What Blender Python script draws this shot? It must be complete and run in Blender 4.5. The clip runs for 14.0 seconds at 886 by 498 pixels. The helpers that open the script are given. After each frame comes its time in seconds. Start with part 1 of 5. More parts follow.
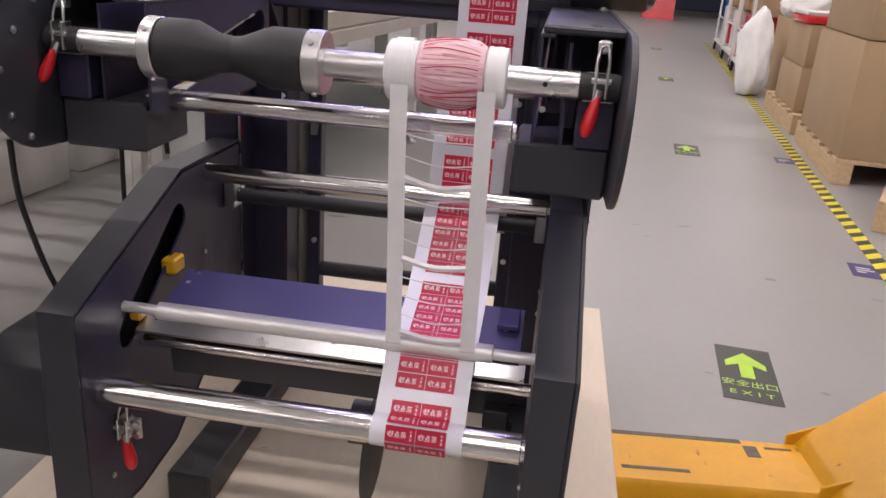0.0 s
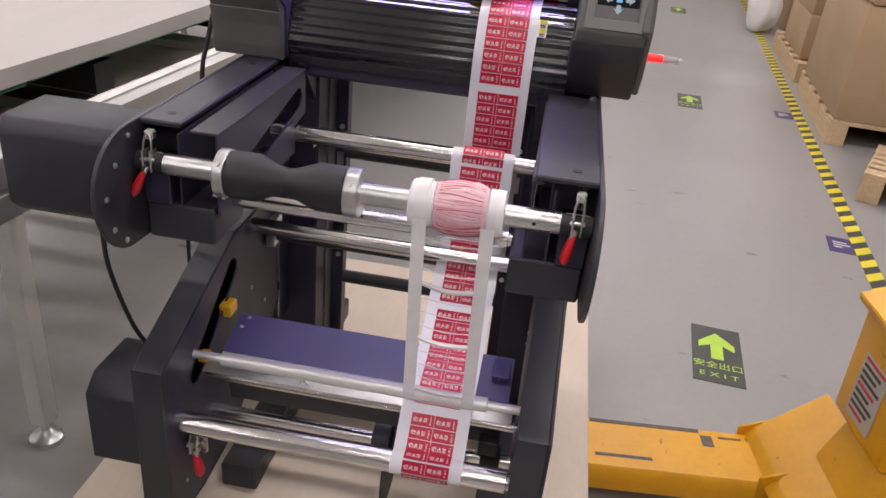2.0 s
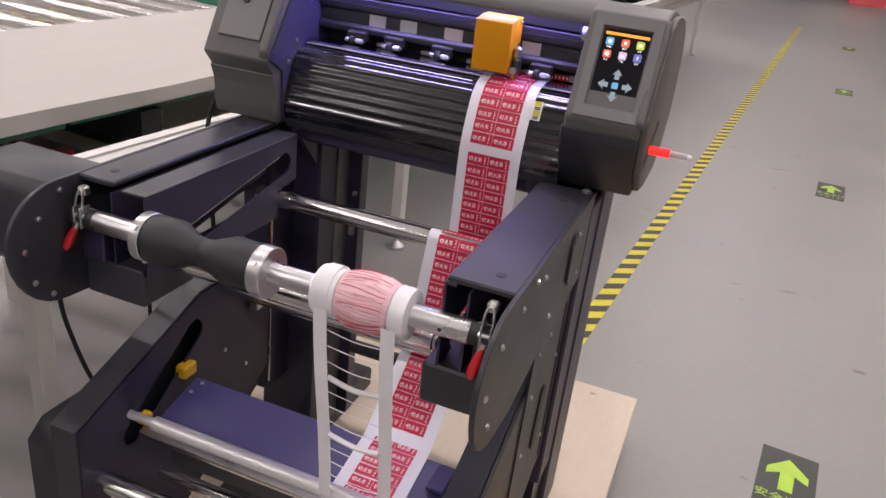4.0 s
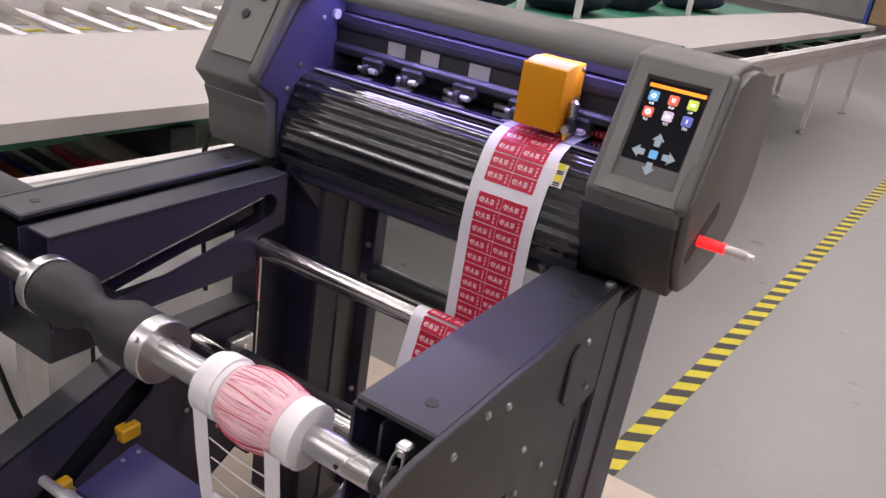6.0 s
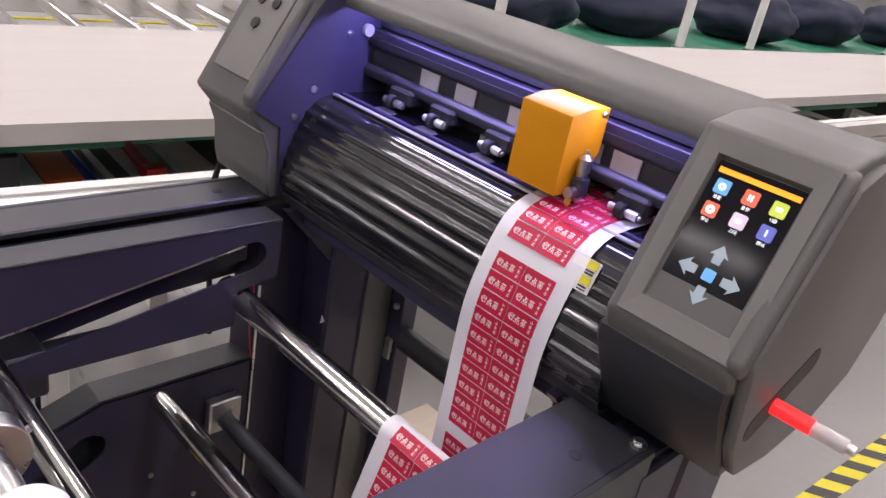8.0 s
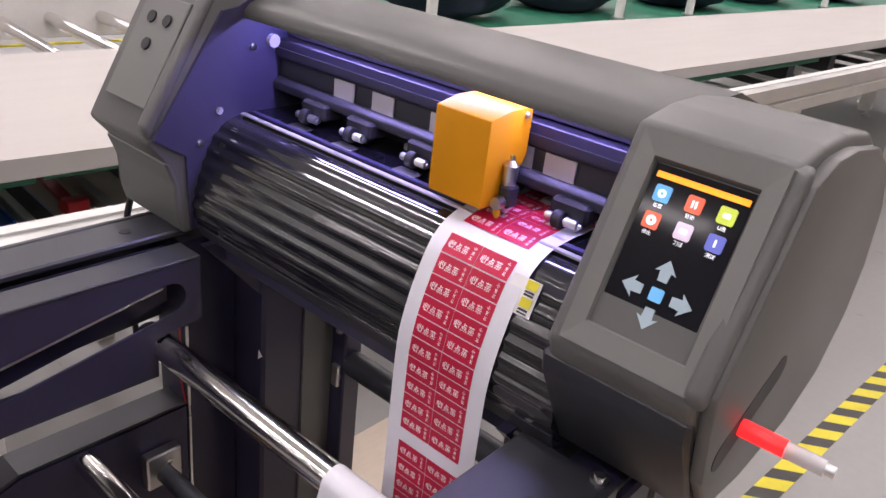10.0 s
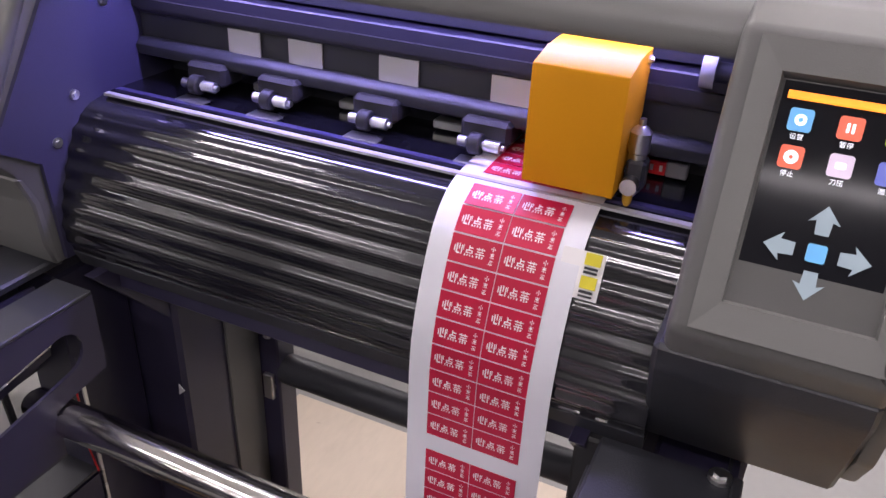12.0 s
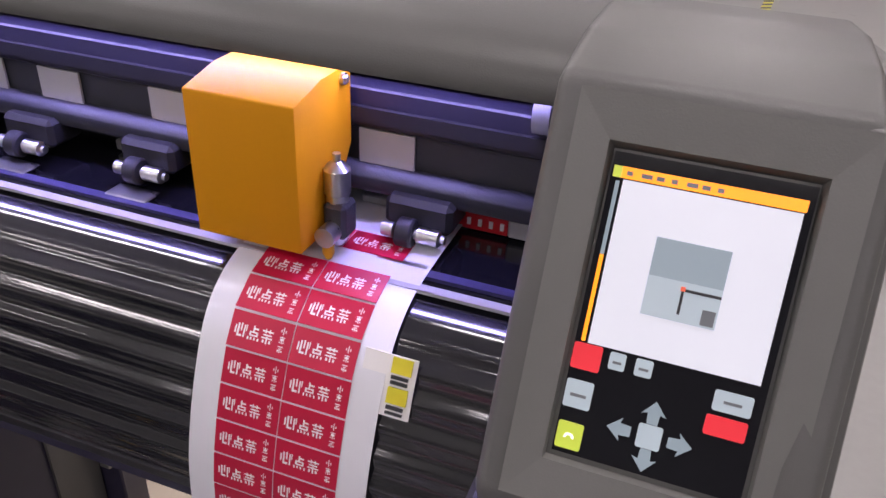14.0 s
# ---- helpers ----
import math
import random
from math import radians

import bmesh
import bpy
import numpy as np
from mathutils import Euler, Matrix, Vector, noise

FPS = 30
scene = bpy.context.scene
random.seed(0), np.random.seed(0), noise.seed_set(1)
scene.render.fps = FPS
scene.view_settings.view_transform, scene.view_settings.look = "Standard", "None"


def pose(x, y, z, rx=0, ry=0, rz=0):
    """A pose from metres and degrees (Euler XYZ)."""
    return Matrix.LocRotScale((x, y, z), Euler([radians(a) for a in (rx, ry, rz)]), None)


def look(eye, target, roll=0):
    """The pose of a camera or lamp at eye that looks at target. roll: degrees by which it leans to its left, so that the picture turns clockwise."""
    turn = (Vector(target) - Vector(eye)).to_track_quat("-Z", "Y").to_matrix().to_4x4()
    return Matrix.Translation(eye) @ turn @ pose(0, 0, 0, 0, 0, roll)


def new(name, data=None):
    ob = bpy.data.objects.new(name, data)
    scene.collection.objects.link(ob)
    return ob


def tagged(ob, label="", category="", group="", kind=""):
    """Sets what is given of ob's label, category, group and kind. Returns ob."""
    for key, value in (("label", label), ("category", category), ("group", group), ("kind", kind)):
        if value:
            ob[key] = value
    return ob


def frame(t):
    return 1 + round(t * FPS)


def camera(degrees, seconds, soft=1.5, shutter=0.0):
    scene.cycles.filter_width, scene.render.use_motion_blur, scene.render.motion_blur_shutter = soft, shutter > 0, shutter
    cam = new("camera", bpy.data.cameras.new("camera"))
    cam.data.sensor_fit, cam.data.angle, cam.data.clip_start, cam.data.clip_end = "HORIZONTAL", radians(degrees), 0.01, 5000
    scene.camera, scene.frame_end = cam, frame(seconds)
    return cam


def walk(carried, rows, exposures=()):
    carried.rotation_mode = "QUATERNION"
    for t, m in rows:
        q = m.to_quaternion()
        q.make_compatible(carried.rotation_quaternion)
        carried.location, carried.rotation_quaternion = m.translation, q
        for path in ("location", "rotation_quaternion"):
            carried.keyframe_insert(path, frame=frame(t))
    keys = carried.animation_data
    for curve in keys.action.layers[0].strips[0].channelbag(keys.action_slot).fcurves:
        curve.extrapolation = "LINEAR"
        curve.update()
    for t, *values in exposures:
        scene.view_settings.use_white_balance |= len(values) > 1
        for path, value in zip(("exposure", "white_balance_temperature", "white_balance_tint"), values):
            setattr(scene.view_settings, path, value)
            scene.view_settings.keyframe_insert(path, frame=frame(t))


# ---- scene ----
cam = camera(58.7, 14.0)
PATH = [
    (0, (0.003, 0.057, 0.915), (-0.227, 1.922, 0.228), 4.2),
    (0.5, (0.019, -0.016, 1.082), (-0.206, 1.783, 0.237), 5.1),
    (1, (0.045, -0.091, 1.189), (-0.178, 1.67, 0.268), 5.6),
    (1.5, (0.009, -0.069, 1.202), (-0.191, 1.691, 0.274), 5.7),
    (2, (-0.008, -0.053, 1.205), (-0.218, 1.714, 0.292), 5.8),
    (2.5, (0.018, -0.032, 1.209), (-0.258, 1.739, 0.321), 6.0),
    (3, (0.108, 0.046, 1.212), (-0.283, 1.809, 0.352), 6.2),
    (3.5, (0.188, 0.098, 1.227), (-0.323, 1.842, 0.391), 6.5),
    (4, (0.229, 0.122, 1.233), (-0.375, 1.842, 0.41), 6.7),
    (4.2, (0.231, 0.131, 1.235), (-0.396, 1.844, 0.413), 6.8),
    (6.3, (0.286, 0.459, 1.217), (-0.669, 2.028, 0.425), 9.7),
    (6.5, (0.267, 0.49, 1.215), (-0.724, 2.033, 0.417), 10.0),
    (7, (0.229, 0.562, 1.215), (-0.845, 2.043, 0.406), 10.8),
    (7.5, (0.24, 0.642, 1.221), (-0.913, 2.056, 0.401), 11.3),
    (8, (0.26, 0.701, 1.226), (-0.948, 2.06, 0.394), 11.3),
    (8.5, (0.279, 0.737, 1.232), (-0.98, 2.045, 0.394), 10.9),
    (9, (0.301, 0.763, 1.236), (-0.983, 2.048, 0.398), 9.7),
    (9.2, (0.302, 0.768, 1.237), (-0.978, 2.057, 0.4), 9.3),
    (11.3, (0.059, 0.791, 1.216), (-0.718, 2.388, 0.295), 2.7),
    (11.5, (0.054, 0.8, 1.213), (-0.702, 2.391, 0.267), 2.2),
    (12, (0.043, 0.825, 1.193), (-0.665, 2.419, 0.215), 2.7),
    (12.5, (0.018, 0.883, 1.184), (-0.674, 2.47, 0.183), 3.3),
    (13, (0.006, 0.921, 1.188), (-0.643, 2.478, 0.114), 2.3),
    (13.5, (0.031, 0.945, 1.195), (-0.543, 2.55, 0.148), 3.6),
    (14, (0.064, 0.97, 1.193), (-0.492, 2.591, 0.162), 3.0),
]
walk(cam, [(t, look(eye, target, roll)) for t, eye, target, roll in PATH], exposures=[(0.0, 0.1, 6500, 22), (1.0, -0.05, 6500, 21), (2.5, 0.0, 6500, 21), (4.0, -0.07, 6550, 22), (6.5, 0.02, 6450, 23), (8.0, 0.18, 6450, 23), (9.0, 0.22, 6450, 23), (11.5, 0.15, 6350, 23), (13.0, 0.18, 6300, 24), (14.0, -0.08, 6400, 23)])

# ---- world and lamps ----
world = bpy.data.worlds.new("hall_world")
scene.world = world
world.use_nodes = True
world.node_tree.nodes["Background"].inputs[0].default_value = (0.8, 0.87, 1.0, 1)
world.node_tree.nodes["Background"].inputs[1].default_value = 0.1
scene.view_settings.exposure = 0.0
TUBE_POWER, LED_POWER = 46.0, 1.0


# ---- materials ----
def material(name, color, rough=0.5, metal=0.0, var=0.15, scale=8.0, fine=120.0, bump=0.05, coat=0.0, emit=0.0, stain=0.0, alpha=1.0, trans=0.0, streak=None):
    m = bpy.data.materials.new(name)
    m.use_nodes = True
    nt = m.node_tree
    b = nt.nodes["Principled BSDF"]
    L = nt.links.new
    tc = nt.nodes.new("ShaderNodeTexCoord")
    mp = nt.nodes.new("ShaderNodeMapping")
    L(tc.outputs["Object"], mp.inputs[0])
    if streak:
        mp.inputs["Scale"].default_value = streak
    n1 = nt.nodes.new("ShaderNodeTexNoise")
    n1.inputs["Scale"].default_value, n1.inputs["Detail"].default_value = scale, 6
    n2 = nt.nodes.new("ShaderNodeTexNoise")
    n2.inputs["Scale"].default_value, n2.inputs["Detail"].default_value = fine, 3
    L(mp.outputs[0], n1.inputs["Vector"])
    L(mp.outputs[0], n2.inputs["Vector"])
    add = nt.nodes.new("ShaderNodeMath")
    add.operation = "MULTIPLY_ADD"
    L(n2.outputs[0], add.inputs[0])
    add.inputs[1].default_value = 0.35
    L(n1.outputs[0], add.inputs[2])
    ramp = nt.nodes.new("ShaderNodeValToRGB")
    ramp.color_ramp.elements[0].position, ramp.color_ramp.elements[1].position = 0.35, 1.0
    ramp.color_ramp.elements[0].color = (*[c * (1 - var) for c in color], 1)
    ramp.color_ramp.elements[1].color = (*[min(1, c * (1 + var)) for c in color], 1)
    L(add.outputs[0], ramp.inputs[0])
    out = ramp.outputs[0]
    if stain:
        n3 = nt.nodes.new("ShaderNodeTexNoise")
        n3.inputs["Scale"].default_value, n3.inputs["Detail"].default_value = scale * 0.35, 8
        n3.inputs["Roughness"].default_value = 0.7
        L(mp.outputs[0], n3.inputs["Vector"])
        r3 = nt.nodes.new("ShaderNodeValToRGB")
        r3.color_ramp.elements[0].position, r3.color_ramp.elements[1].position = 0.56, 0.72
        mix = nt.nodes.new("ShaderNodeMixRGB")
        L(n3.outputs[0], r3.inputs[0])
        ml = nt.nodes.new("ShaderNodeMath")
        ml.operation = "MULTIPLY"
        ml.inputs[1].default_value = stain
        L(r3.outputs[0], ml.inputs[0])
        L(ml.outputs[0], mix.inputs[0])
        L(out, mix.inputs[1])
        mix.inputs[2].default_value = (*[c * 0.45 for c in color], 1)
        out = mix.outputs[0]
    L(out, b.inputs["Base Color"])
    rr = nt.nodes.new("ShaderNodeMapRange")
    rr.inputs[3].default_value, rr.inputs[4].default_value = max(0.02, rough - 0.08), min(1, rough + 0.1)
    L(n1.outputs[0], rr.inputs[0])
    L(rr.outputs[0], b.inputs["Roughness"])
    b.inputs["Metallic"].default_value = metal
    b.inputs["Coat Weight"].default_value = coat
    b.inputs["Coat Roughness"].default_value = 0.08
    b.inputs["Transmission Weight"].default_value = trans
    if bump:
        bn = nt.nodes.new("ShaderNodeBump")
        bn.inputs["Strength"].default_value, bn.inputs["Distance"].default_value = bump, 0.002
        L(n2.outputs[0], bn.inputs["Height"])
        L(bn.outputs[0], b.inputs["Normal"])
    if emit:
        b.inputs["Emission Color"].default_value = (*color, 1)
        b.inputs["Emission Strength"].default_value = emit
    return m


M_floor = material("grey_epoxy_floor", (0.29, 0.285, 0.275), 0.36, var=0.1, scale=1.2, fine=40, bump=0.03, stain=0.25)


def speckle(m, scale, cut, dark, strength):
    """Small dark scuffs and specks over a material."""
    nt = m.node_tree
    b = nt.nodes["Principled BSDF"]
    old = b.inputs["Base Color"].links[0].from_socket
    tc = nt.nodes.new("ShaderNodeTexCoord")
    mp = nt.nodes.new("ShaderNodeMapping")
    mp.inputs["Rotation"].default_value, mp.inputs["Scale"].default_value = (0, 0, 0.6), (1, 2.6, 1)
    nz = nt.nodes.new("ShaderNodeTexNoise")
    nz.inputs["Scale"].default_value, nz.inputs["Detail"].default_value = scale, 7
    rp = nt.nodes.new("ShaderNodeValToRGB")
    rp.color_ramp.elements[0].position, rp.color_ramp.elements[1].position = cut, cut + 0.04
    ml = nt.nodes.new("ShaderNodeMath")
    ml.operation, ml.inputs[1].default_value = "MULTIPLY", strength
    mx = nt.nodes.new("ShaderNodeMixRGB")
    nt.links.new(tc.outputs["Object"], mp.inputs[0])
    nt.links.new(mp.outputs[0], nz.inputs["Vector"])
    nt.links.new(nz.outputs[0], rp.inputs[0])
    nt.links.new(rp.outputs[0], ml.inputs[0])
    nt.links.new(ml.outputs[0], mx.inputs[0])
    nt.links.new(old, mx.inputs[1])
    mx.inputs[2].default_value = (*dark, 1)
    nt.links.new(mx.outputs[0], b.inputs["Base Color"])
    return m


speckle(M_floor, 6.0, 0.70, (0.12, 0.11, 0.10), 0.7)
M_wall = material("painted_wall", (0.62, 0.62, 0.6), 0.8, scale=2)
M_ceil = material("ceiling_panel", (0.7, 0.7, 0.68), 0.9, scale=2)
M_black = material("charcoal_powder_coat", (0.027, 0.028, 0.035), 0.43, scale=14, fine=900, bump=0.12)
M_navy = material("navy_sheet_metal", (0.024, 0.021, 0.048), 0.42, scale=10, fine=900, bump=0.1)
M_plate = material("violet_blue_plate", (0.045, 0.04, 0.12), 0.38, scale=10, fine=900, bump=0.08)
M_cheek = material("dull_violet_sheet_metal", (0.040, 0.037, 0.080), 0.45, scale=10, fine=900, bump=0.08)
M_beam = material("anodised_beam", (0.02, 0.0185, 0.032), 0.45, scale=10, fine=900, bump=0.05)
M_satin = material("satin_steel", (0.78, 0.77, 0.76), 0.38, 0.55, var=0.08, scale=20, fine=400)
M_marker = material("pale_marker", (0.42, 0.41, 0.42), 0.6, var=0.05, bump=0)
M_grey = material("grey_plastic", (0.104, 0.103, 0.099), 0.42, var=0.08, scale=6, fine=1200, bump=0.06)
M_cover = material("dark_grey_plastic_cover", (0.072, 0.071, 0.068), 0.42, var=0.08, scale=6, fine=1200, bump=0.06)
M_greylight = material("grey_plastic_face", (0.145, 0.145, 0.137), 0.42, var=0.06, scale=6, fine=1200, bump=0.06)
M_chrome = material("chromed_steel", (0.72, 0.7, 0.68), 0.13, 1.0, var=0.1, scale=30, fine=300, bump=0.03, streak=(40, 1, 1))
M_steel = material("brushed_steel", (0.62, 0.62, 0.62), 0.28, 1.0, var=0.12, scale=20, fine=600, bump=0.05)
M_alu = material("aluminium_profile", (0.6, 0.6, 0.58), 0.42, 0.8, var=0.12, scale=6, fine=200, stain=0.3)
M_rubber = material("black_rubber", (0.015, 0.015, 0.017), 0.55, scale=20, fine=600)
M_gloss = material("glossy_black_platen", (0.008, 0.008, 0.011), 0.12, var=0.2, scale=5, fine=16, bump=0.10, coat=0.8, streak=(0.3, 1.2, 1.2))
M_orange = material("orange_plastic", (0.66, 0.27, 0.0003), 0.6, var=0.05, scale=10, fine=900, bump=0.04)
M_orange.node_tree.nodes["Principled BSDF"].inputs["Specular IOR Level"].default_value = 0.25
M_paper = material("white_label_backing", (0.72, 0.72, 0.78), 0.35, var=0.03, scale=12, bump=0.01)
M_waste = material("white_waste_strip", (0.78, 0.77, 0.78), 0.5, var=0.05, scale=30, bump=0.1)
M_crimson = material("crimson_print", (0.50, 0.004, 0.042), 0.42, var=0.06, scale=40, bump=0.01)
M_pinkrow = material("pale_crimson_print", (0.80, 0.52, 0.56), 0.5, var=0.25, scale=60, streak=(1, 60, 60))
M_ink = material("white_print", (0.85, 0.83, 0.84), 0.4, var=0.02, bump=0)
M_darkink = material("dark_print", (0.03, 0.03, 0.035), 0.5, var=0.1, bump=0)
M_yellow = material("yellow_paint_print", (0.72, 0.62, 0.03), 0.45, var=0.12, scale=20, stain=0.3)
M_tapeblack = material("black_tape_print", (0.05, 0.048, 0.045), 0.5, var=0.3, scale=20)
M_jack = material("yellow_orange_enamel", (0.72, 0.36, 0.012), 0.33, var=0.12, scale=9, fine=80, bump=0.04, stain=0.35)
speckle(M_jack, 22.0, 0.69, (0.16, 0.09, 0.03), 0.8)
M_jackworn = material("worn_bare_metal", (0.12, 0.1, 0.08), 0.55, 0.4, var=0.4, scale=60)
M_board = material("cream_plywood", (0.62, 0.53, 0.43), 0.6, var=0.12, scale=5, fine=90, stain=0.25, streak=(1, 0.3, 1))
speckle(M_board, 14.0, 0.70, (0.25, 0.17, 0.11), 0.7)
M_wood = material("raw_pine", (0.52, 0.37, 0.22), 0.65, var=0.2, scale=8, fine=90, streak=(8, 1, 8), stain=0.2)
M_card = material("brown_cardboard", (0.38, 0.26, 0.15), 0.75, var=0.1, scale=3, fine=120, stain=0.12)
M_foam = material("white_foam_sheet", (0.45, 0.43, 0.40), 0.8, var=0.05, scale=3, fine=60, bump=0.25, stain=0.06, streak=(6, 0.6, 1))
M_green = material("green_mat", (0.02, 0.17, 0.10), 0.5, var=0.2, scale=6)
M_white = material("white_polystyrene", (0.8, 0.79, 0.77), 0.7, var=0.05, scale=20, fine=200, bump=0.2)
M_paintwhite = material("white_enamel", (0.66, 0.65, 0.62), 0.45, var=0.1, scale=9, stain=0.25)
M_red = material("red_plastic", (0.62, 0.012, 0.02), 0.3, var=0.1, scale=10, coat=0.3)
M_redorange = material("orange_red_sheet", (0.85, 0.13, 0.02), 0.5, var=0.1)
M_blue = material("blue_plastic", (0.02, 0.08, 0.42), 0.4, var=0.1)
M_paleblue = material("pale_blue_card", (0.42, 0.45, 0.62), 0.6, var=0.1, scale=30, fine=200)
M_navycloth = material("navy_cloth", (0.018, 0.022, 0.045), 0.85, var=0.3, scale=12, bump=0.3)
M_sign = material("dark_floor_vinyl", (0.045, 0.05, 0.045), 0.4, var=0.2, scale=20, stain=0.2)
M_lime = material("lime_print", (0.42, 0.66, 0.06), 0.45, var=0.12, scale=20)
M_violet = material("violet_floor_vinyl", (0.06, 0.05, 0.16), 0.4, var=0.2, scale=20)
M_sensor = material("amber_plastic", (0.6, 0.33, 0.01), 0.35, var=0.1)
M_clear = material("clear_plastic", (0.8, 0.82, 0.84), 0.15, var=0.03, trans=0.5)
M_led = material("led_emitter", (0.6, 0.6, 1.0), 0.3, emit=8.0, bump=0, var=0)
M_tube = material("ceiling_tube_glow", (1.0, 0.97, 0.92), 0.3, emit=34.0, bump=0, var=0)
M_glass = material("black_screen_glass", (0.012, 0.012, 0.015), 0.06, var=0.05, bump=0)
M_glass.node_tree.nodes["Principled BSDF"].inputs["Specular IOR Level"].default_value = 0.12


def lit(name, color, k=1.0):
    return material(name, color, 0.3, emit=k, bump=0, var=0.02)


M_uiorange = lit("screen_orange", (1.0, 0.32, 0.01), 1.0)
M_uiwhite = lit("screen_white", (0.85, 0.88, 0.92), 0.9)
M_uiblue = lit("screen_blue", (0.1, 0.34, 0.6), 0.6)
M_uired = lit("screen_red", (0.7, 0.12, 0.06), 0.6)
M_uilime = lit("screen_lime", (0.45, 0.55, 0.06), 0.6)
M_uiviolet = lit("screen_violet", (0.1, 0.12, 0.42), 0.6)
M_uipale = lit("screen_pale", (0.55, 0.46, 0.56), 0.6)
M_uigrey = lit("screen_grey", (0.22, 0.28, 0.31), 0.6)
M_uisheet = lit("screen_sheet_white", (0.50, 0.52, 0.56), 0.85)
M_uipalegrey = lit("screen_pale_grey", (0.34, 0.41, 0.44), 0.6)
M_uidim = lit("screen_dark_grey", (0.12, 0.13, 0.14), 0.4)
M_uikeyred = lit("screen_key_red", (0.62, 0.03, 0.04), 0.7)
M_pen = lit("glowing_red_lamp", (1.0, 0.02, 0.02), 1.1)

# ---- building blocks ----
ORIGIN = {}


def link(name, bm, mat, parent=None, label="", smooth=None, mats=()):
    """A mesh from world coordinates, its origin at its middle, under parent."""
    vs = [v.co for v in bm.verts]
    c = Vector([(min(v[i] for v in vs) + max(v[i] for v in vs)) / 2 for i in range(3)])
    if parent is None:
        c.z = min(v.z for v in vs)
    bmesh.ops.translate(bm, verts=bm.verts, vec=-c)
    bmesh.ops.recalc_face_normals(bm, faces=bm.faces)
    if smooth:
        for f in bm.faces:
            f.smooth = True
        for e in bm.edges:
            if len(e.link_faces) == 2 and e.calc_face_angle(0) > radians(smooth):
                e.smooth = False
    me = bpy.data.meshes.new(name)
    bm.to_mesh(me)
    bm.free()
    me.materials.append(mat)
    for m in mats:
        me.materials.append(m)
    ob = new(name, me)
    ORIGIN[ob] = c
    if parent:
        ob.parent = parent
        ob.location = c - ORIGIN[parent]
    else:
        ob.location = c
    if label:
        ob["label"] = label
    return ob


def part(name, bm, mat, parent, label="", smooth=35, mats=()):
    return link(name, bm, mat, parent, label, smooth, mats)


def thing(name, bm, mat, label, category, group="", kind="", smooth=35):
    return tagged(link(name, bm, mat, None, "", smooth), label, category, group, kind)


def base(name, at, label, category, group="", kind=""):
    e = new(name)
    e.location = at
    e.empty_display_size = 0.05
    ORIGIN[e] = Vector(at)
    return tagged(e, label, category, group, kind)


def box(x0, x1, y0, y1, z0, z1, bev=0.0, seg=1, bm=None):
    b = bmesh.new()
    bmesh.ops.create_cube(b, size=1)
    for v in b.verts:
        v.co = Vector(((x0 + x1) / 2 + v.co.x * (x1 - x0), (y0 + y1) / 2 + v.co.y * (y1 - y0), (z0 + z1) / 2 + v.co.z * (z1 - z0)))
    if bev:
        bmesh.ops.bevel(b, geom=list(b.edges), offset=bev, segments=seg, profile=0.5, affect="EDGES")
    return join(bm, b)


def join(bm, b):
    if bm is None:
        return b
    me = bpy.data.meshes.new("tmp")
    b.to_mesh(me)
    b.free()
    bm.from_mesh(me)
    bpy.data.meshes.remove(me)
    return bm


def prism(poly, a, b, axis="x", bev=0.0, seg=1, bm=None, holes=False):
    """A polygon of two coordinates pushed along an axis from a to b."""
    m = bmesh.new()

    def co(p, s):
        return {"x": (s, p[0], p[1]), "y": (p[0], s, p[1]), "z": (p[0], p[1], s)}[axis]

    lo = [m.verts.new(co(p, a)) for p in poly]
    hi = [m.verts.new(co(p, b)) for p in poly]
    m.faces.new(lo)
    m.faces.new(hi[::-1])
    n = len(poly)
    for k in range(n):
        m.faces.new((lo[k], hi[k], hi[(k + 1) % n], lo[(k + 1) % n]))
    bmesh.ops.recalc_face_normals(m, faces=m.faces)
    if bev:
        bmesh.ops.bevel(m, geom=list(m.edges), offset=bev, segments=seg, profile=0.5, affect="EDGES")
    return join(bm, m)


def sheet(path, a, b, thick, bm=None):
    """A sheet that follows a path in y and z, from x = a to x = b, of a thickness."""
    p = [Vector(q) for q in path]
    off = []
    for k in range(len(p)):
        d = (p[min(k + 1, len(p) - 1)] - p[max(k - 1, 0)]).normalized()
        off.append(p[k] + Vector((-d.y, d.x)) * thick)
    m = bmesh.new()
    rows = []
    for u, v in zip(p, off):
        rows.append([m.verts.new(c) for c in ((a, u.x, u.y), (b, u.x, u.y), (b, v.x, v.y), (a, v.x, v.y))])
    for r, s in zip(rows, rows[1:]):
        for k in range(4):
            m.faces.new((r[k], r[(k + 1) % 4], s[(k + 1) % 4], s[k]))
    m.faces.new(rows[0])
    m.faces.new(rows[-1][::-1])
    return join(bm, m)


def lathe(profile, centre, axis="x", n=32, bm=None):
    """Spins (position along axis, radius) pairs round an axis through centre."""
    m = bmesh.new()
    rings = []
    for s, r in profile:
        ring = []
        for k in range(n):
            a = 2 * math.pi * k / n
            c, d = r * math.cos(a), r * math.sin(a)
            v = {"x": (s, c, d), "y": (c, s, d), "z": (c, d, s)}[axis]
            ring.append(m.verts.new(Vector(centre) + Vector(v)))
        rings.append(ring)
    for p, q in zip(rings, rings[1:]):
        for k in range(n):
            m.faces.new((p[k], p[(k + 1) % n], q[(k + 1) % n], q[k]))
    m.faces.new(rings[0])
    m.faces.new(rings[-1][::-1])
    return join(bm, m)


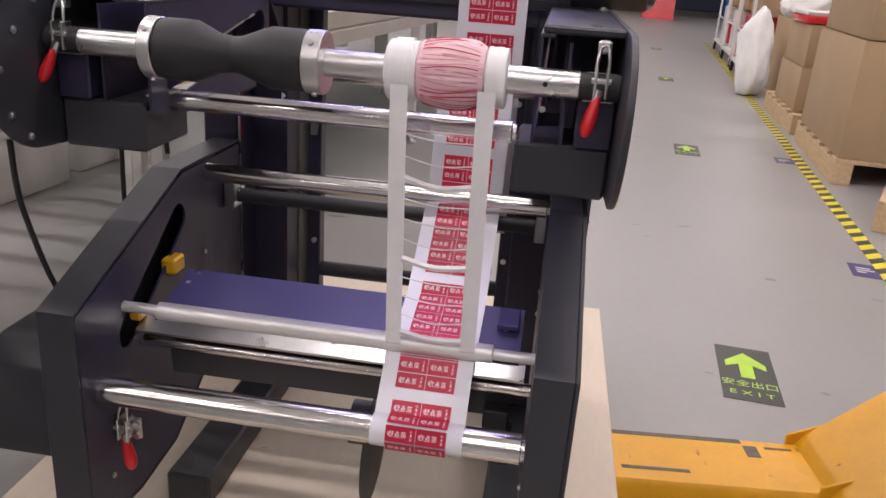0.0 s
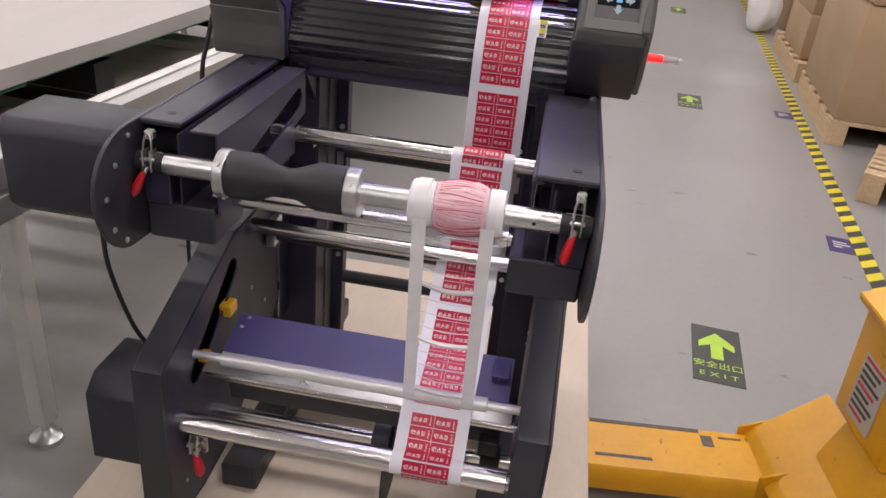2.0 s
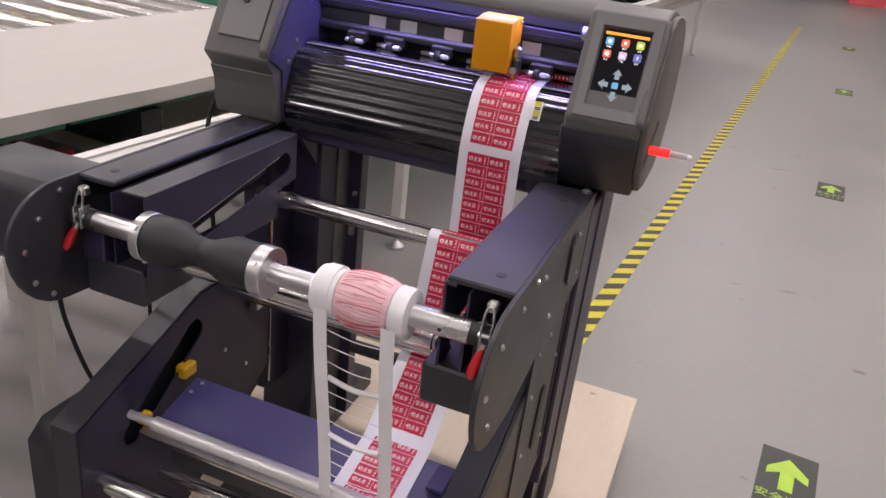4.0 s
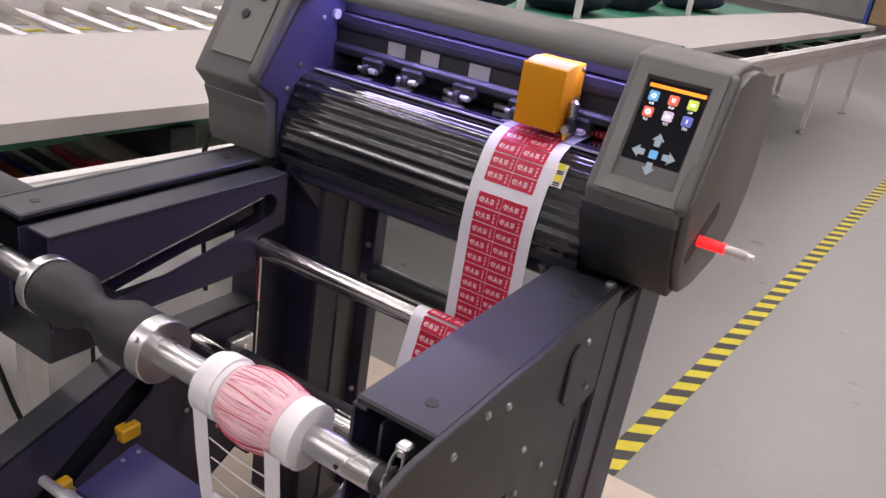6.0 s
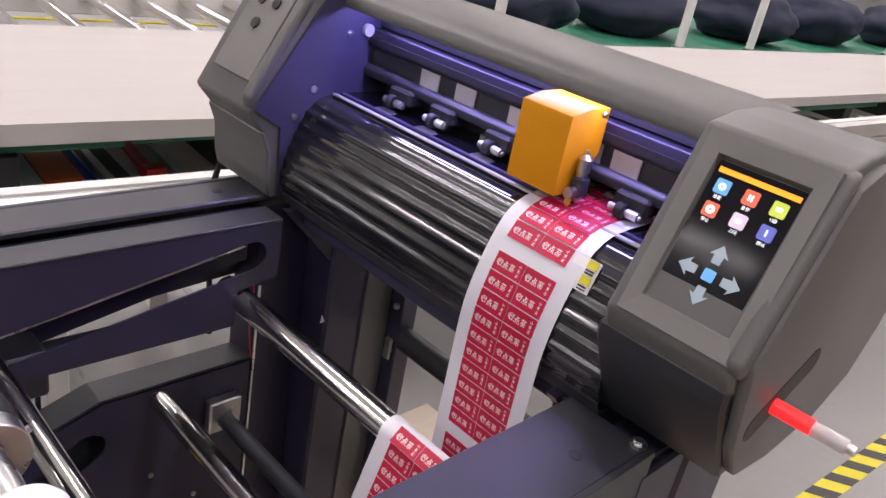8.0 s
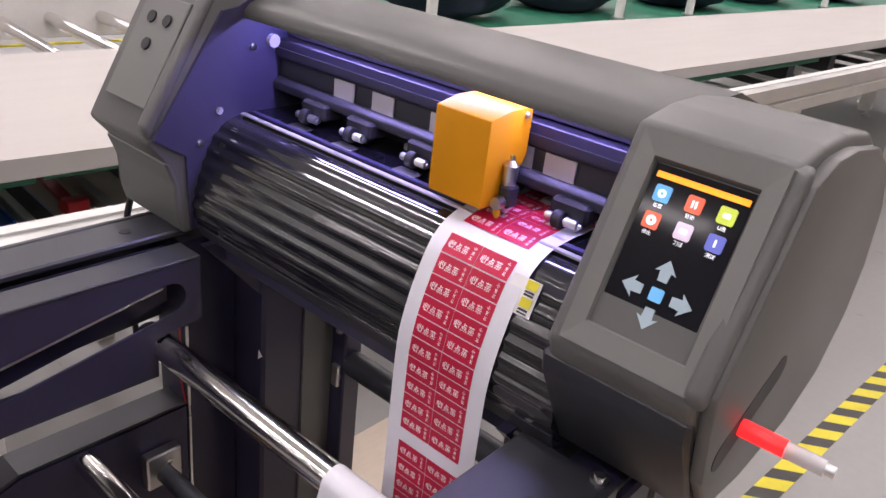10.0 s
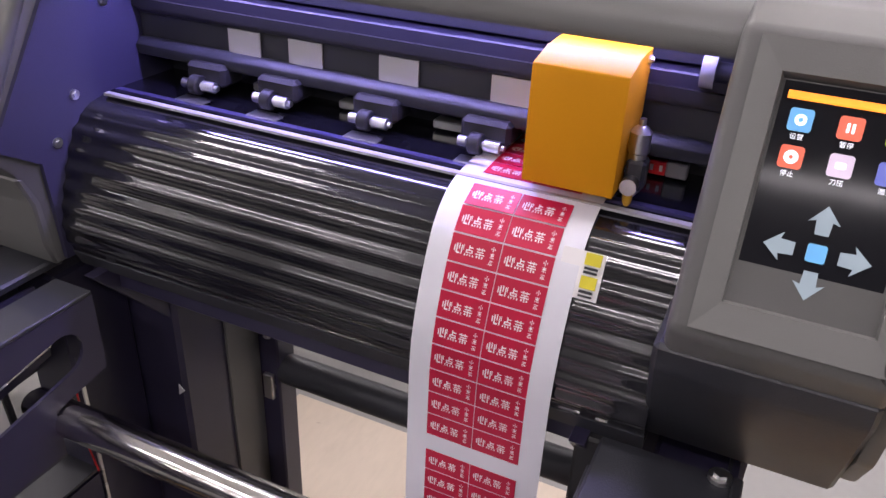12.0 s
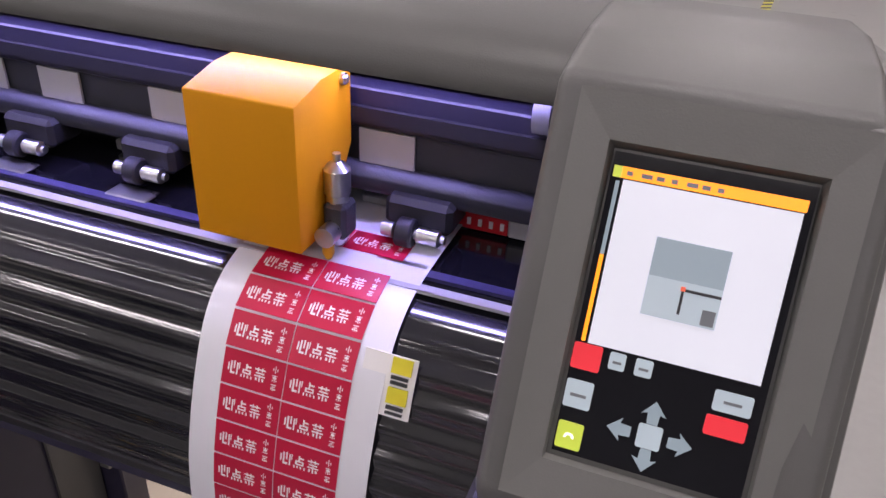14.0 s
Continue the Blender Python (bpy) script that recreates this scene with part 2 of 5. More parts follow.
def rod(p, q, r, n=16, bm=None):
    p, q = Vector(p), Vector(q)
    m = bmesh.new()
    bmesh.ops.create_cone(m, cap_ends=True, segments=n, radius1=r, radius2=r, depth=(q - p).length)
    bmesh.ops.transform(m, matrix=Matrix.Translation((p + q) / 2) @ (q - p).to_track_quat("Z", "Y").to_matrix().to_4x4(), verts=m.verts)
    return join(bm, m)


def cable(points, r, bm=None, n=8, steps=8):
    """A round cord through points."""
    p = [Vector(q) for q in points]
    ps = []
    for k in range(len(p) - 1):
        a, b, c, d = p[max(k - 1, 0)], p[k], p[k + 1], p[min(k + 2, len(p) - 1)]
        for s in range(steps):
            t = s / steps
            ps.append(0.5 * (2 * b + (c - a) * t + (2 * a - 5 * b + 4 * c - d) * t * t + (3 * b - a - 3 * c + d) * t ** 3))
    ps.append(p[-1])
    m = bmesh.new()
    rings = []
    for k, q in enumerate(ps):
        d = (ps[min(k + 1, len(ps) - 1)] - ps[max(k - 1, 0)]).normalized()
        u = d.cross(Vector((0.31, 0.2, 0.93))).normalized()
        v = d.cross(u)
        rings.append([m.verts.new(q + r * (u * math.cos(2 * math.pi * j / n) + v * math.sin(2 * math.pi * j / n))) for j in range(n)])
    for a, b in zip(rings, rings[1:]):
        for k in range(n):
            m.faces.new((a[k], a[(k + 1) % n], b[(k + 1) % n], b[k]))
    m.faces.new(rings[0])
    m.faces.new(rings[-1][::-1])
    return join(bm, m)


def turned(bm, m):
    bmesh.ops.transform(bm, matrix=m, verts=bm.verts)
    return bm


def letters(text, size, m, thick=0.0003):
    """Text as a mesh, lying in the x-y plane of the pose m, centred."""
    cu = bpy.data.curves.new("text", "FONT")
    cu.body, cu.size, cu.align_x, cu.align_y, cu.extrude = text, size, "CENTER", "CENTER", thick
    ob = new("text", cu)
    me = bpy.data.meshes.new_from_object(ob.evaluated_get(bpy.context.evaluated_depsgraph_get()))
    bm = bmesh.new()
    bm.from_mesh(me)
    bpy.data.objects.remove(ob)
    bpy.data.meshes.remove(me)
    return turned(bm, m)


def slot_plate(outer, slot, x0, x1):
    """A side plate (y, z outline) with a see-through slot: outline bridged to the slot's rim."""
    m = bmesh.new()
    loops = []
    for s in (x0, x1):
        for poly in (outer, slot):
            loops.append([m.verts.new((s, *p)) for p in poly])
    for a, b in ((loops[0], loops[1]), (loops[2], loops[3])):
        ed = [m.edges.new((l[k], l[(k + 1) % len(l)])) for l in (a, b) for k in range(len(l))]
        bmesh.ops.triangle_fill(m, use_beauty=True, use_dissolve=False, edges=ed)
    for a, b in ((loops[0], loops[2]), (loops[1], loops[3])):
        n = len(a)
        for k in range(n):
            m.faces.new((a[k], a[(k + 1) % n], b[(k + 1) % n], b[k]))
    bmesh.ops.recalc_face_normals(m, faces=m.faces)
    return m


def slot(p, q, r, n=8):
    """A long round-ended hole from p to q, in y and z."""
    p, q = Vector(p), Vector(q)
    a = math.atan2(q.y - p.y, q.x - p.x)
    out = [(q.x + r * math.cos(a - math.pi / 2 + math.pi * k / n), q.y + r * math.sin(a - math.pi / 2 + math.pi * k / n)) for k in range(n + 1)]
    return out + [(p.x + r * math.cos(a + math.pi / 2 + math.pi * k / n), p.y + r * math.sin(a + math.pi / 2 + math.pi * k / n)) for k in range(n + 1)]


def bolt(parent, at, axis, r=0.004, h=0.003, mat=None):
    at = Vector(at)
    d = Vector(axis) * h
    b = rod(at, at + d * 0.6, r, 10)
    rod(at + d * 0.6, at + d, r * 0.62, 6, b)
    return part("screw", b, mat or M_steel, parent)


# ---- the hall ----
def hall():
    tagged(link("floor", box(-14, 16, -12, 26, -0.1, 0), M_floor), "worn grey epoxy floor with scuffs", "floor", kind="structure")
    for n, a in (("wall_north", (-14, 16, 26, 26.2)), ("wall_south", (-14, 16, -12.2, -12)), ("wall_west", (-14.2, -14, -12.2, 26.2)), ("wall_east", (16, 16.2, -12.2, 26.2))):
        tagged(link(n, box(*a, -0.1, 5), M_wall), "plain painted hall wall", "wall", kind="structure")
    tagged(link("ceiling", box(-14.2, 16.2, -12.2, 26.2, 5, 5.2), M_ceil), "pale hall ceiling", "ceiling", kind="structure")
    # tubes inferred from reflections; rows x=-10.6 and -7.1 added to light under conveyor
    for x in (-10.6, -7.1, -3.4, 0.3, 4.0):
        for y in (-5.2, -2.0, 1.6, 5.4, 10.0, 16.0):
            t = base("unseen_ceiling_light", (x, y, 4.3), "unseen long white fluorescent tube fitting hanging from the ceiling", "ceiling light", "hall lights")
            part("housing", box(x - 1.25, x + 1.25, y - 0.06, y + 0.06, 4.34, 4.38, 0.008), M_paintwhite, t)
            part("tube", rod((x - 1.2, y, 4.3), (x + 1.2, y, 4.3), 0.018), M_tube, t)
            part("hanger", rod((x - 0.8, y, 4.38), (x - 0.8, y, 5.0), 0.004, 6), M_steel, t)
            part("hanger", rod((x + 0.8, y, 4.38), (x + 0.8, y, 5.0), 0.004, 6), M_steel, t)
            ld = bpy.data.lights.new("tube_light", "AREA")
            ld.shape, ld.size, ld.size_y, ld.energy, ld.color = "RECTANGLE", 2.4, 0.12, TUBE_POWER * (0.6 if y < 0 else 1.0), (1.0, 0.965, 0.93)
            o = new("tube_lamp", ld)
            o.location = (x, y, 4.27)


hall()


# ---- pallet and machine ----
def pallet_board():
    t = base("machine_pallet", (-0.274, 1.2, 0), "low wooden pallet with a scuffed cream plywood deck", "pallet")
    part("deck", box(-0.712, 0.175, 0.55, 1.845, 0.128, 0.15, 0.002), M_board, t)
    for y in (0.6, 1.05, 1.79):
        part("bearer", box(-0.708, 0.170, y - 0.045, y + 0.045, 0.0, 0.128, 0.003), M_wood, t)


def latch(parent, at, lean):
    """A toggle clamp: bracket, bolts, spindle and red handle, on a face towards -y."""
    x, y, z = at
    br = part("clamp_bracket", box(x - 0.015, x + 0.015, y - 0.004, y, z - 0.018, z + 0.010, 0.001), M_steel, parent)
    for dx in (-0.011, 0.011):
        for dz in (-0.012, 0.003):
            part("screw", rod((x + dx, y - 0.009, z + dz), (x + dx, y - 0.004, z + dz), 0.0042, 8), M_steel, br)
    b = box(x - 0.0065, x - 0.0040, y - 0.022, y - 0.004, z - 0.012, z + 0.016, 0.0008)
    box(x + 0.0040, x + 0.0065, y - 0.022, y - 0.004, z - 0.012, z + 0.016, 0.0008, bm=b)
    rod((x - 0.009, y - 0.017, z + 0.004), (x + 0.009, y - 0.017, z + 0.004), 0.0028, 10, b)
    part("clamp_arm", b, M_steel, br)
    w = cable([(x - 0.005, y - 0.018, z + 0.002), (x - 0.0055, y - 0.016, z + 0.02), (x - 0.003, y - 0.012, z + 0.034), (x + 0.003, y - 0.012, z + 0.034), (x + 0.0055, y - 0.016, z + 0.02), (x + 0.005, y - 0.018, z + 0.002)], 0.0016)
    part("clamp_wire", w, M_steel, br, "bent steel wire loop")
    part("clamp_hook", box(x - 0.006, x + 0.006, y - 0.012, y, z + 0.028, z + 0.040, 0.002), M_steel, br)
    e = Vector((x + lean, y - 0.022, z - 0.039))
    s = Vector((x + lean * 0.1, y - 0.018, z - 0.004))
    part("clamp_lever", rod(s, s.lerp(e, 0.5), 0.0042, 8), M_steel, br)
    d = (e - s).normalized()
    h = lathe([(-0.021, 0.002), (-0.018, 0.0045), (-0.006, 0.0068), (0.006, 0.0082), (0.014, 0.0078), (0.019, 0.005), (0.021, 0.002)], (0, 0, 0), "z", 14)
    turned(h, Matrix.Translation(s.lerp(e, 0.68)) @ d.to_track_quat("Z", "Y").to_matrix().to_4x4() @ Matrix.Diagonal((1, 0.75, 1, 1)))
    part("clamp_handle", h, M_red, br, "red plastic clamp handle")


XL, XR, MID = -0.464, 0.017, -0.2235


def mirror(x, side):
    return x if side > 0 else 2 * MID - x


def machine():
    t = base("label_cutting_machine", (MID, 1.25, 0.15), "charcoal roll-to-roll label cutting machine standing on a wooden pallet", "label cutter")

    def bx(x0, x1, *a, **k):
        return box(min(x0, x1), max(x0, x1), *a, **k)

    for side in (1, -1):
        X = lambda x: mirror(x, side)
        part("foot_bar", bx(X(-0.03), X(0.035), 0.945, 1.56, 0.15, 0.2, 0.004), M_black, t)
        part("column", bx(X(-0.035), X(0.075), 1.262, 1.37, 0.2, 0.86, 0.004), M_navy, t)
        part("column_plate", bx(X(0.018), X(0.072), 1.19, 1.262, 0.34, 0.845, 0.003), M_navy, t)
        part("side_strip", bx(X(-0.038), X(-0.035), 1.322, 1.3695, 0.2, 0.85), M_grey, t)
        # lower arm
        prof = [(0.745, 0.537), (0.745, 0.262), (0.85, 0.252), (0.945, 0.262), (1.19, 0.40), (1.19, 0.630), (1.0, 0.630)]
        inner = slot_plate(prof, slot((0.845, 0.475), (0.985, 0.573), 0.02), X(0.017), X(0.020))
        arm = part("lower_arm", inner, M_navy, t, "dark side plate with a long slot", smooth=None)
        outer = [(0.743, 0.540), (0.743, 0.260), (0.85, 0.250), (0.947, 0.260), (1.192, 0.398), (1.192, 0.634), (0.999, 0.634)]
        part("outer_plate", prism(outer, X(0.056), X(0.062), "x", 0.0015), M_black, arm)
        part("rim", sheet([(0.743, 0.26), (0.743, 0.540), (0.999, 0.634), (1.192, 0.634)], min(X(0.0165), X(0.0562)), max(X(0.0165), X(0.0562)), 0.003), M_black, arm, smooth=None)
        part("rim", sheet([(1.192, 0.398), (0.947, 0.260), (0.85, 0.250), (0.743, 0.26)], min(X(0.0165), X(0.0562)), max(X(0.0165), X(0.0562)), 0.003), M_black, arm, smooth=None)
        for y, z in ((0.79, 0.31), (0.83, 0.30), (0.80, 0.37), (1.06, 0.5), (1.12, 0.44)):
            bolt(arm, (X(0.017), y, z), (-side, 0, 0), 0.0035)
        # upper arm: capped channel, with the slotted inner box
        # the left arm carries a wider slotted box with a gap beside its top plate
        edge, face = (-0.012, -0.014) if side > 0 else (0.012, -0.037)
        up = part("upper_arm", bx(X(edge), X(0.066), 0.832, 1.2, 0.857, 0.865, 0.002), M_black, t, "flat top plate of the upper arm")
        outline = [(0.832, 0.853), (0.832, 0.745), (0.9, 0.734), (1.128, 0.733), (1.128, 0.775), (1.18, 0.783), (1.18, 0.853)]
        part("inner_box", slot_plate(outline, slot((0.885, 0.768), (1.145, 0.816), 0.018), X(face), X(face + 0.003)), M_navy, up, smooth=None)
        part("inner_cover", bx(X(face - 0.0005), X(0.0), 0.832, 1.18, 0.853, 0.8572, 0.001), M_black, up)
        part("box_end", bx(X(face + 0.003), X(0.0), 1.177, 1.18, 0.783, 0.853), M_navy, up)
        part("back_web", prism([(0.832, 0.85), (0.832, 0.745), (0.9, 0.728), (1.17, 0.783), (1.17, 0.85)], X(0.014), X(0.017), "x"), M_navy, up)
        part("underside", sheet([(1.128, 0.733), (0.9, 0.734), (0.832, 0.745)], min(X(face), X(0.017)), max(X(face), X(0.017)), 0.003), M_black, up, smooth=None)
        part("slide_rod", rod((X(face + 0.008), 0.87, 0.779), (X(face + 0.008), 1.14, 0.829), 0.0035), M_steel, up)
        front = [(0.80 + 0.083 * math.cos(radians(a)), 0.795 + (0.071 if a > -180 else 0.071) * math.sin(radians(a)) - (0.02 if a > -180 else 0.0) * math.sin(radians(-a))) for a in range(-90, -271, -12)]
        disc = part("end_plate", prism([(1.2, 0.866), (1.2, 0.735), (1.0, 0.72), (0.86, 0.70)] + front, X(0.065), X(0.071), "x", 0.001), M_black, up, "rounded charcoal end plate")
        part("bearing_block", bx(X(-0.029), X(0.064), 0.83, 0.93, 0.70, 0.752, 0.003), M_black, up)
        part("bearing_cheek", bx(X(0.028), X(0.064), 0.826, 0.90, 0.752, 0.80, 0.002), M_navy, up)
        part("shaft_seat", lathe([(X(0.025), 0.013), (X(0.064), 0.013)], (0, 0.82, 0.813), "x", 20), M_rubber, up)
        for y, z in ((0.90, 0.852), (0.94, 0.84), (0.85, 0.84), (0.78, 0.83), (0.745, 0.79), (0.77, 0.74), (1.1, 0.80), (1.12, 0.83), (1.15, 0.76), (1.0, 0.76)):
            bolt(up, (X(0.071), y, z), (side, 0, 0), 0.0038)
        if side < 0:
            for y, z in ((0.80, 0.852), (0.765, 0.825), (0.74, 0.79), (0.75, 0.745), (0.775, 0.72)):
                bolt(up, (X(0.065), y, z), (-side, 0, 0), 0.004)
        # black discs laid on the plate for the shade inside its holes
        for y in (0.865, 1.14):
            part("dark_hole_disc", rod((X(0.038), y, 0.8645), (X(0.038), y, 0.8656), 0.006, 14), M_rubber, up)
        bolt(up, (X(0.058), 1.195, 0.864), (0, 0, 1), 0.007, 0.006)
        latch(up, (X(0.046), 0.826, 0.816), -0.018 if side < 0 else -0.008)
        part("corner_bracket", prism([(1.19, 0.86), (1.262, 0.86), (1.262, 0.78)], X(-0.03), X(-0.02), "x"), M_navy, t)
        up2 = part("rear_upright", bx(X(-0.060), X(-0.030), 1.372, 1.402, 0.2, 0.86, 0.002), M_navy, t)
        for z in (0.42, 0.63, 0.70):
            bolt(up2, (X(-0.050), 1.372, z), (0, -1, 0), 0.005, 0.006)
        part("clamp_plate", bx(X(-0.054), X(-0.042), 1.366, 1.372, 0.615, 0.648, 0.001), M_steel, up2)
    # outer slot covers on the right arm
    for y, z0, z1 in ((1.09, 0.765, 0.84),):
        part("slot_cover", prism([(y - 0.016, z0 + 0.012), (y, z0), (y + 0.016, z0 + 0.012), (y + 0.016, z1 - 0.012), (y, z1), (y - 0.016, z1 - 0.012)], 0.0712, 0.075, "x", 0.001), M_black, t)
    # motor boxes
    part("winder_motor_box", prism([(0.80, 0.83), (0.80, 0.735), (0.82, 0.716), (0.90, 0.716), (0.92, 0.735), (0.92, 0.83), (0.905, 0.852), (0.81, 0.852)], -0.69, -0.518, "x", 0.003), M_black, t, "charcoal motor housing")
    # outer cover of the right column with its screws and slots
    cov = part("side_cover", prism([(1.0, 0.72), (1.2, 0.732), (1.2, 0.85), (1.37, 0.85), (1.37, 0.21), (1.2, 0.21), (1.192, 0.40), (0.99, 0.40)], 0.0625, 0.0645, "x"), M_black, t)
    for y, z in ((1.02, 0.69), (1.08, 0.69), (1.02, 0.62), (1.15, 0.62), (1.02, 0.52), (1.15, 0.47), (1.25, 0.75), (1.33, 0.75), (1.25, 0.5)):
        bolt(cov, (0.0645, y, z), (1, 0, 0), 0.0038)
    part("slot_cover", prism(slot((1.09, 0.50), (1.10, 0.58), 0.013), 0.0645, 0.0675, "x", 0.0008), M_rubber, cov)
    part("groove", box(0.0646, 0.0656, 1.165, 1.17, 0.42, 0.70), M_rubber, cov)
    part("lower_motor_box", prism([(0.79, 0.44), (0.79, 0.32), (0.93, 0.32), (0.93, 0.44), (0.91, 0.465), (0.82, 0.465)], -0.615, -0.511, "x", 0.003), M_black, t, "charcoal motor housing")
    # rollers
    for y, z, r, a, b, lab in ((0.78, 0.433, 0.0165, XL, XR, "thick chromed guide roller"), (1.066, 0.617, 0.013, XL, XR, "chromed guide roller"), (1.138, 0.76, 0.0145, -0.452, 0.005, "chromed guide roller"), (0.88, 0.751, 0.0115, -0.438, -0.030, "chromed guide roller")):
        rr = part("roller", lathe([(a, r * 0.75), (a + 0.004, r * 0.75), (a + 0.005, r), (b - 0.005, r), (b - 0.004, r * 0.75), (b, r * 0.75)], (0, y, z), "x", 36), M_chrome, t, lab)
    part("peel_roller", lathe([(XL, 0.0065), (-0.421, 0.0065), (-0.42, 0.0105), (-0.03, 0.0105), (-0.029, 0.0065), (XR, 0.0065)], (0, 0.84, 0.51), "x", 28), M_satin, t, "satin steel peeling roller")
    part("peel_bar", prism([(0.845, 0.478), (0.87, 0.49), (0.872, 0.486), (0.847, 0.474)], -0.455, 0.008, "x"), M_steel, t)
    part("guide_rod", lathe([(XL, 0.008), (XR, 0.008)], (0, 0.873, 0.452), "x", 20), M_chrome, t)
    part("label_table", sheet([(0.952, 0.518), (0.865, 0.497), (0.862, 0.470)], -0.435, 0.0, 0.003), M_plate, t, "violet-blue sloping label table", smooth=None)
    part("table_underside", sheet([(0.955, 0.50), (0.875, 0.474), (0.885, 0.405)], -0.43, -0.005, 0.003), M_black, t, smooth=None)
    for x, y in ((-0.42, 0.945), (-0.425, 0.925), (-0.02, 0.93), (-0.02, 0.91)):
        bolt(t, (x, y, 0.515 + (y - 0.945) * 0.24), (0, 0, 1), 0.0035)
    part("table_bracket", box(-0.03, -0.005, 0.90, 0.95, 0.512, 0.5185, 0.001), M_plate, t)
    part("sensor", box(-0.472, -0.452, 0.945, 0.975, 0.508, 0.53, 0.003), M_sensor, t, "small amber sensor block")
    part("sensor", box(-0.466, -0.45, 0.85, 0.872, 0.486, 0.50, 0.003), M_sensor, t, "small amber sensor block")
    # lower winding shaft
    part("lower_shaft", lathe([(XL, 0.011), (XR, 0.011)], (0, 0.90, 0.36), "x", 20), M_chrome, t)
    part("core_hub", lathe([(-0.2, 0.028), (-0.17, 0.028), (-0.168, 0.022), (-0.15, 0.022)], (0, 0.90, 0.36), "x", 28), M_navy, t)
    part("guide_disc", lathe([(-0.172, 0.075), (-0.1695, 0.075)], (0, 0.90, 0.33), "x", 40), M_black, t)
    part("core_hub", lathe([(-0.03, 0.022), (-0.02, 0.028), (0.0, 0.028)], (0, 0.90, 0.36), "x", 28), M_rubber, t)
    part("hub_box", box(-0.035, -0.005, 0.86, 0.9, 0.40, 0.425, 0.002), M_rubber, t)
    latch(t, (-0.455, 0.82, 0.365), 0.01)
    # cross pieces
    part("cross_tube", rod((-0.455, 1.15, 0.562), (0.012, 1.15, 0.562), 0.011), M_black, t)
    part("clamp_plate", box(-0.463, -0.447, 1.128, 1.172, 0.545, 0.592, 0.002), M_steel, t)
    part("clamp_plate", box(0.0, 0.016, 1.128, 1.172, 0.545, 0.592, 0.002), M_steel, t)
    part("sticker", prism([(-0.4205, 0.690), (-0.4130, 0.697), (-0.4195, 0.703)], 1.2610, 1.2618, "y"), M_ink, t, "small white triangular sticker")
    part("edge_strip", box(-0.4645, -0.4625, 1.1925, 1.1955, 0.36, 0.74), M_steel, t)
    part("cross_tube", rod((-0.388, 1.387, 0.36), (-0.059, 1.387, 0.36), 0.014), M_black, t)
    part("cross_tube", rod((-0.388, 1.387, 0.648), (-0.059, 1.387, 0.648), 0.017), M_black, t)
    part("cross_beam", box(-0.45, 0.005, 1.215, 1.39, 0.835, 0.862, 0.004), M_navy, t)
    return t


PLATEN = [(1.36, 0.988), (1.262, 0.988), (1.238, 0.983), (1.221, 0.969), (1.209, 0.945), (1.199, 0.918), (1.193, 0.893), (1.199, 0.872), (1.212, 0.86)]


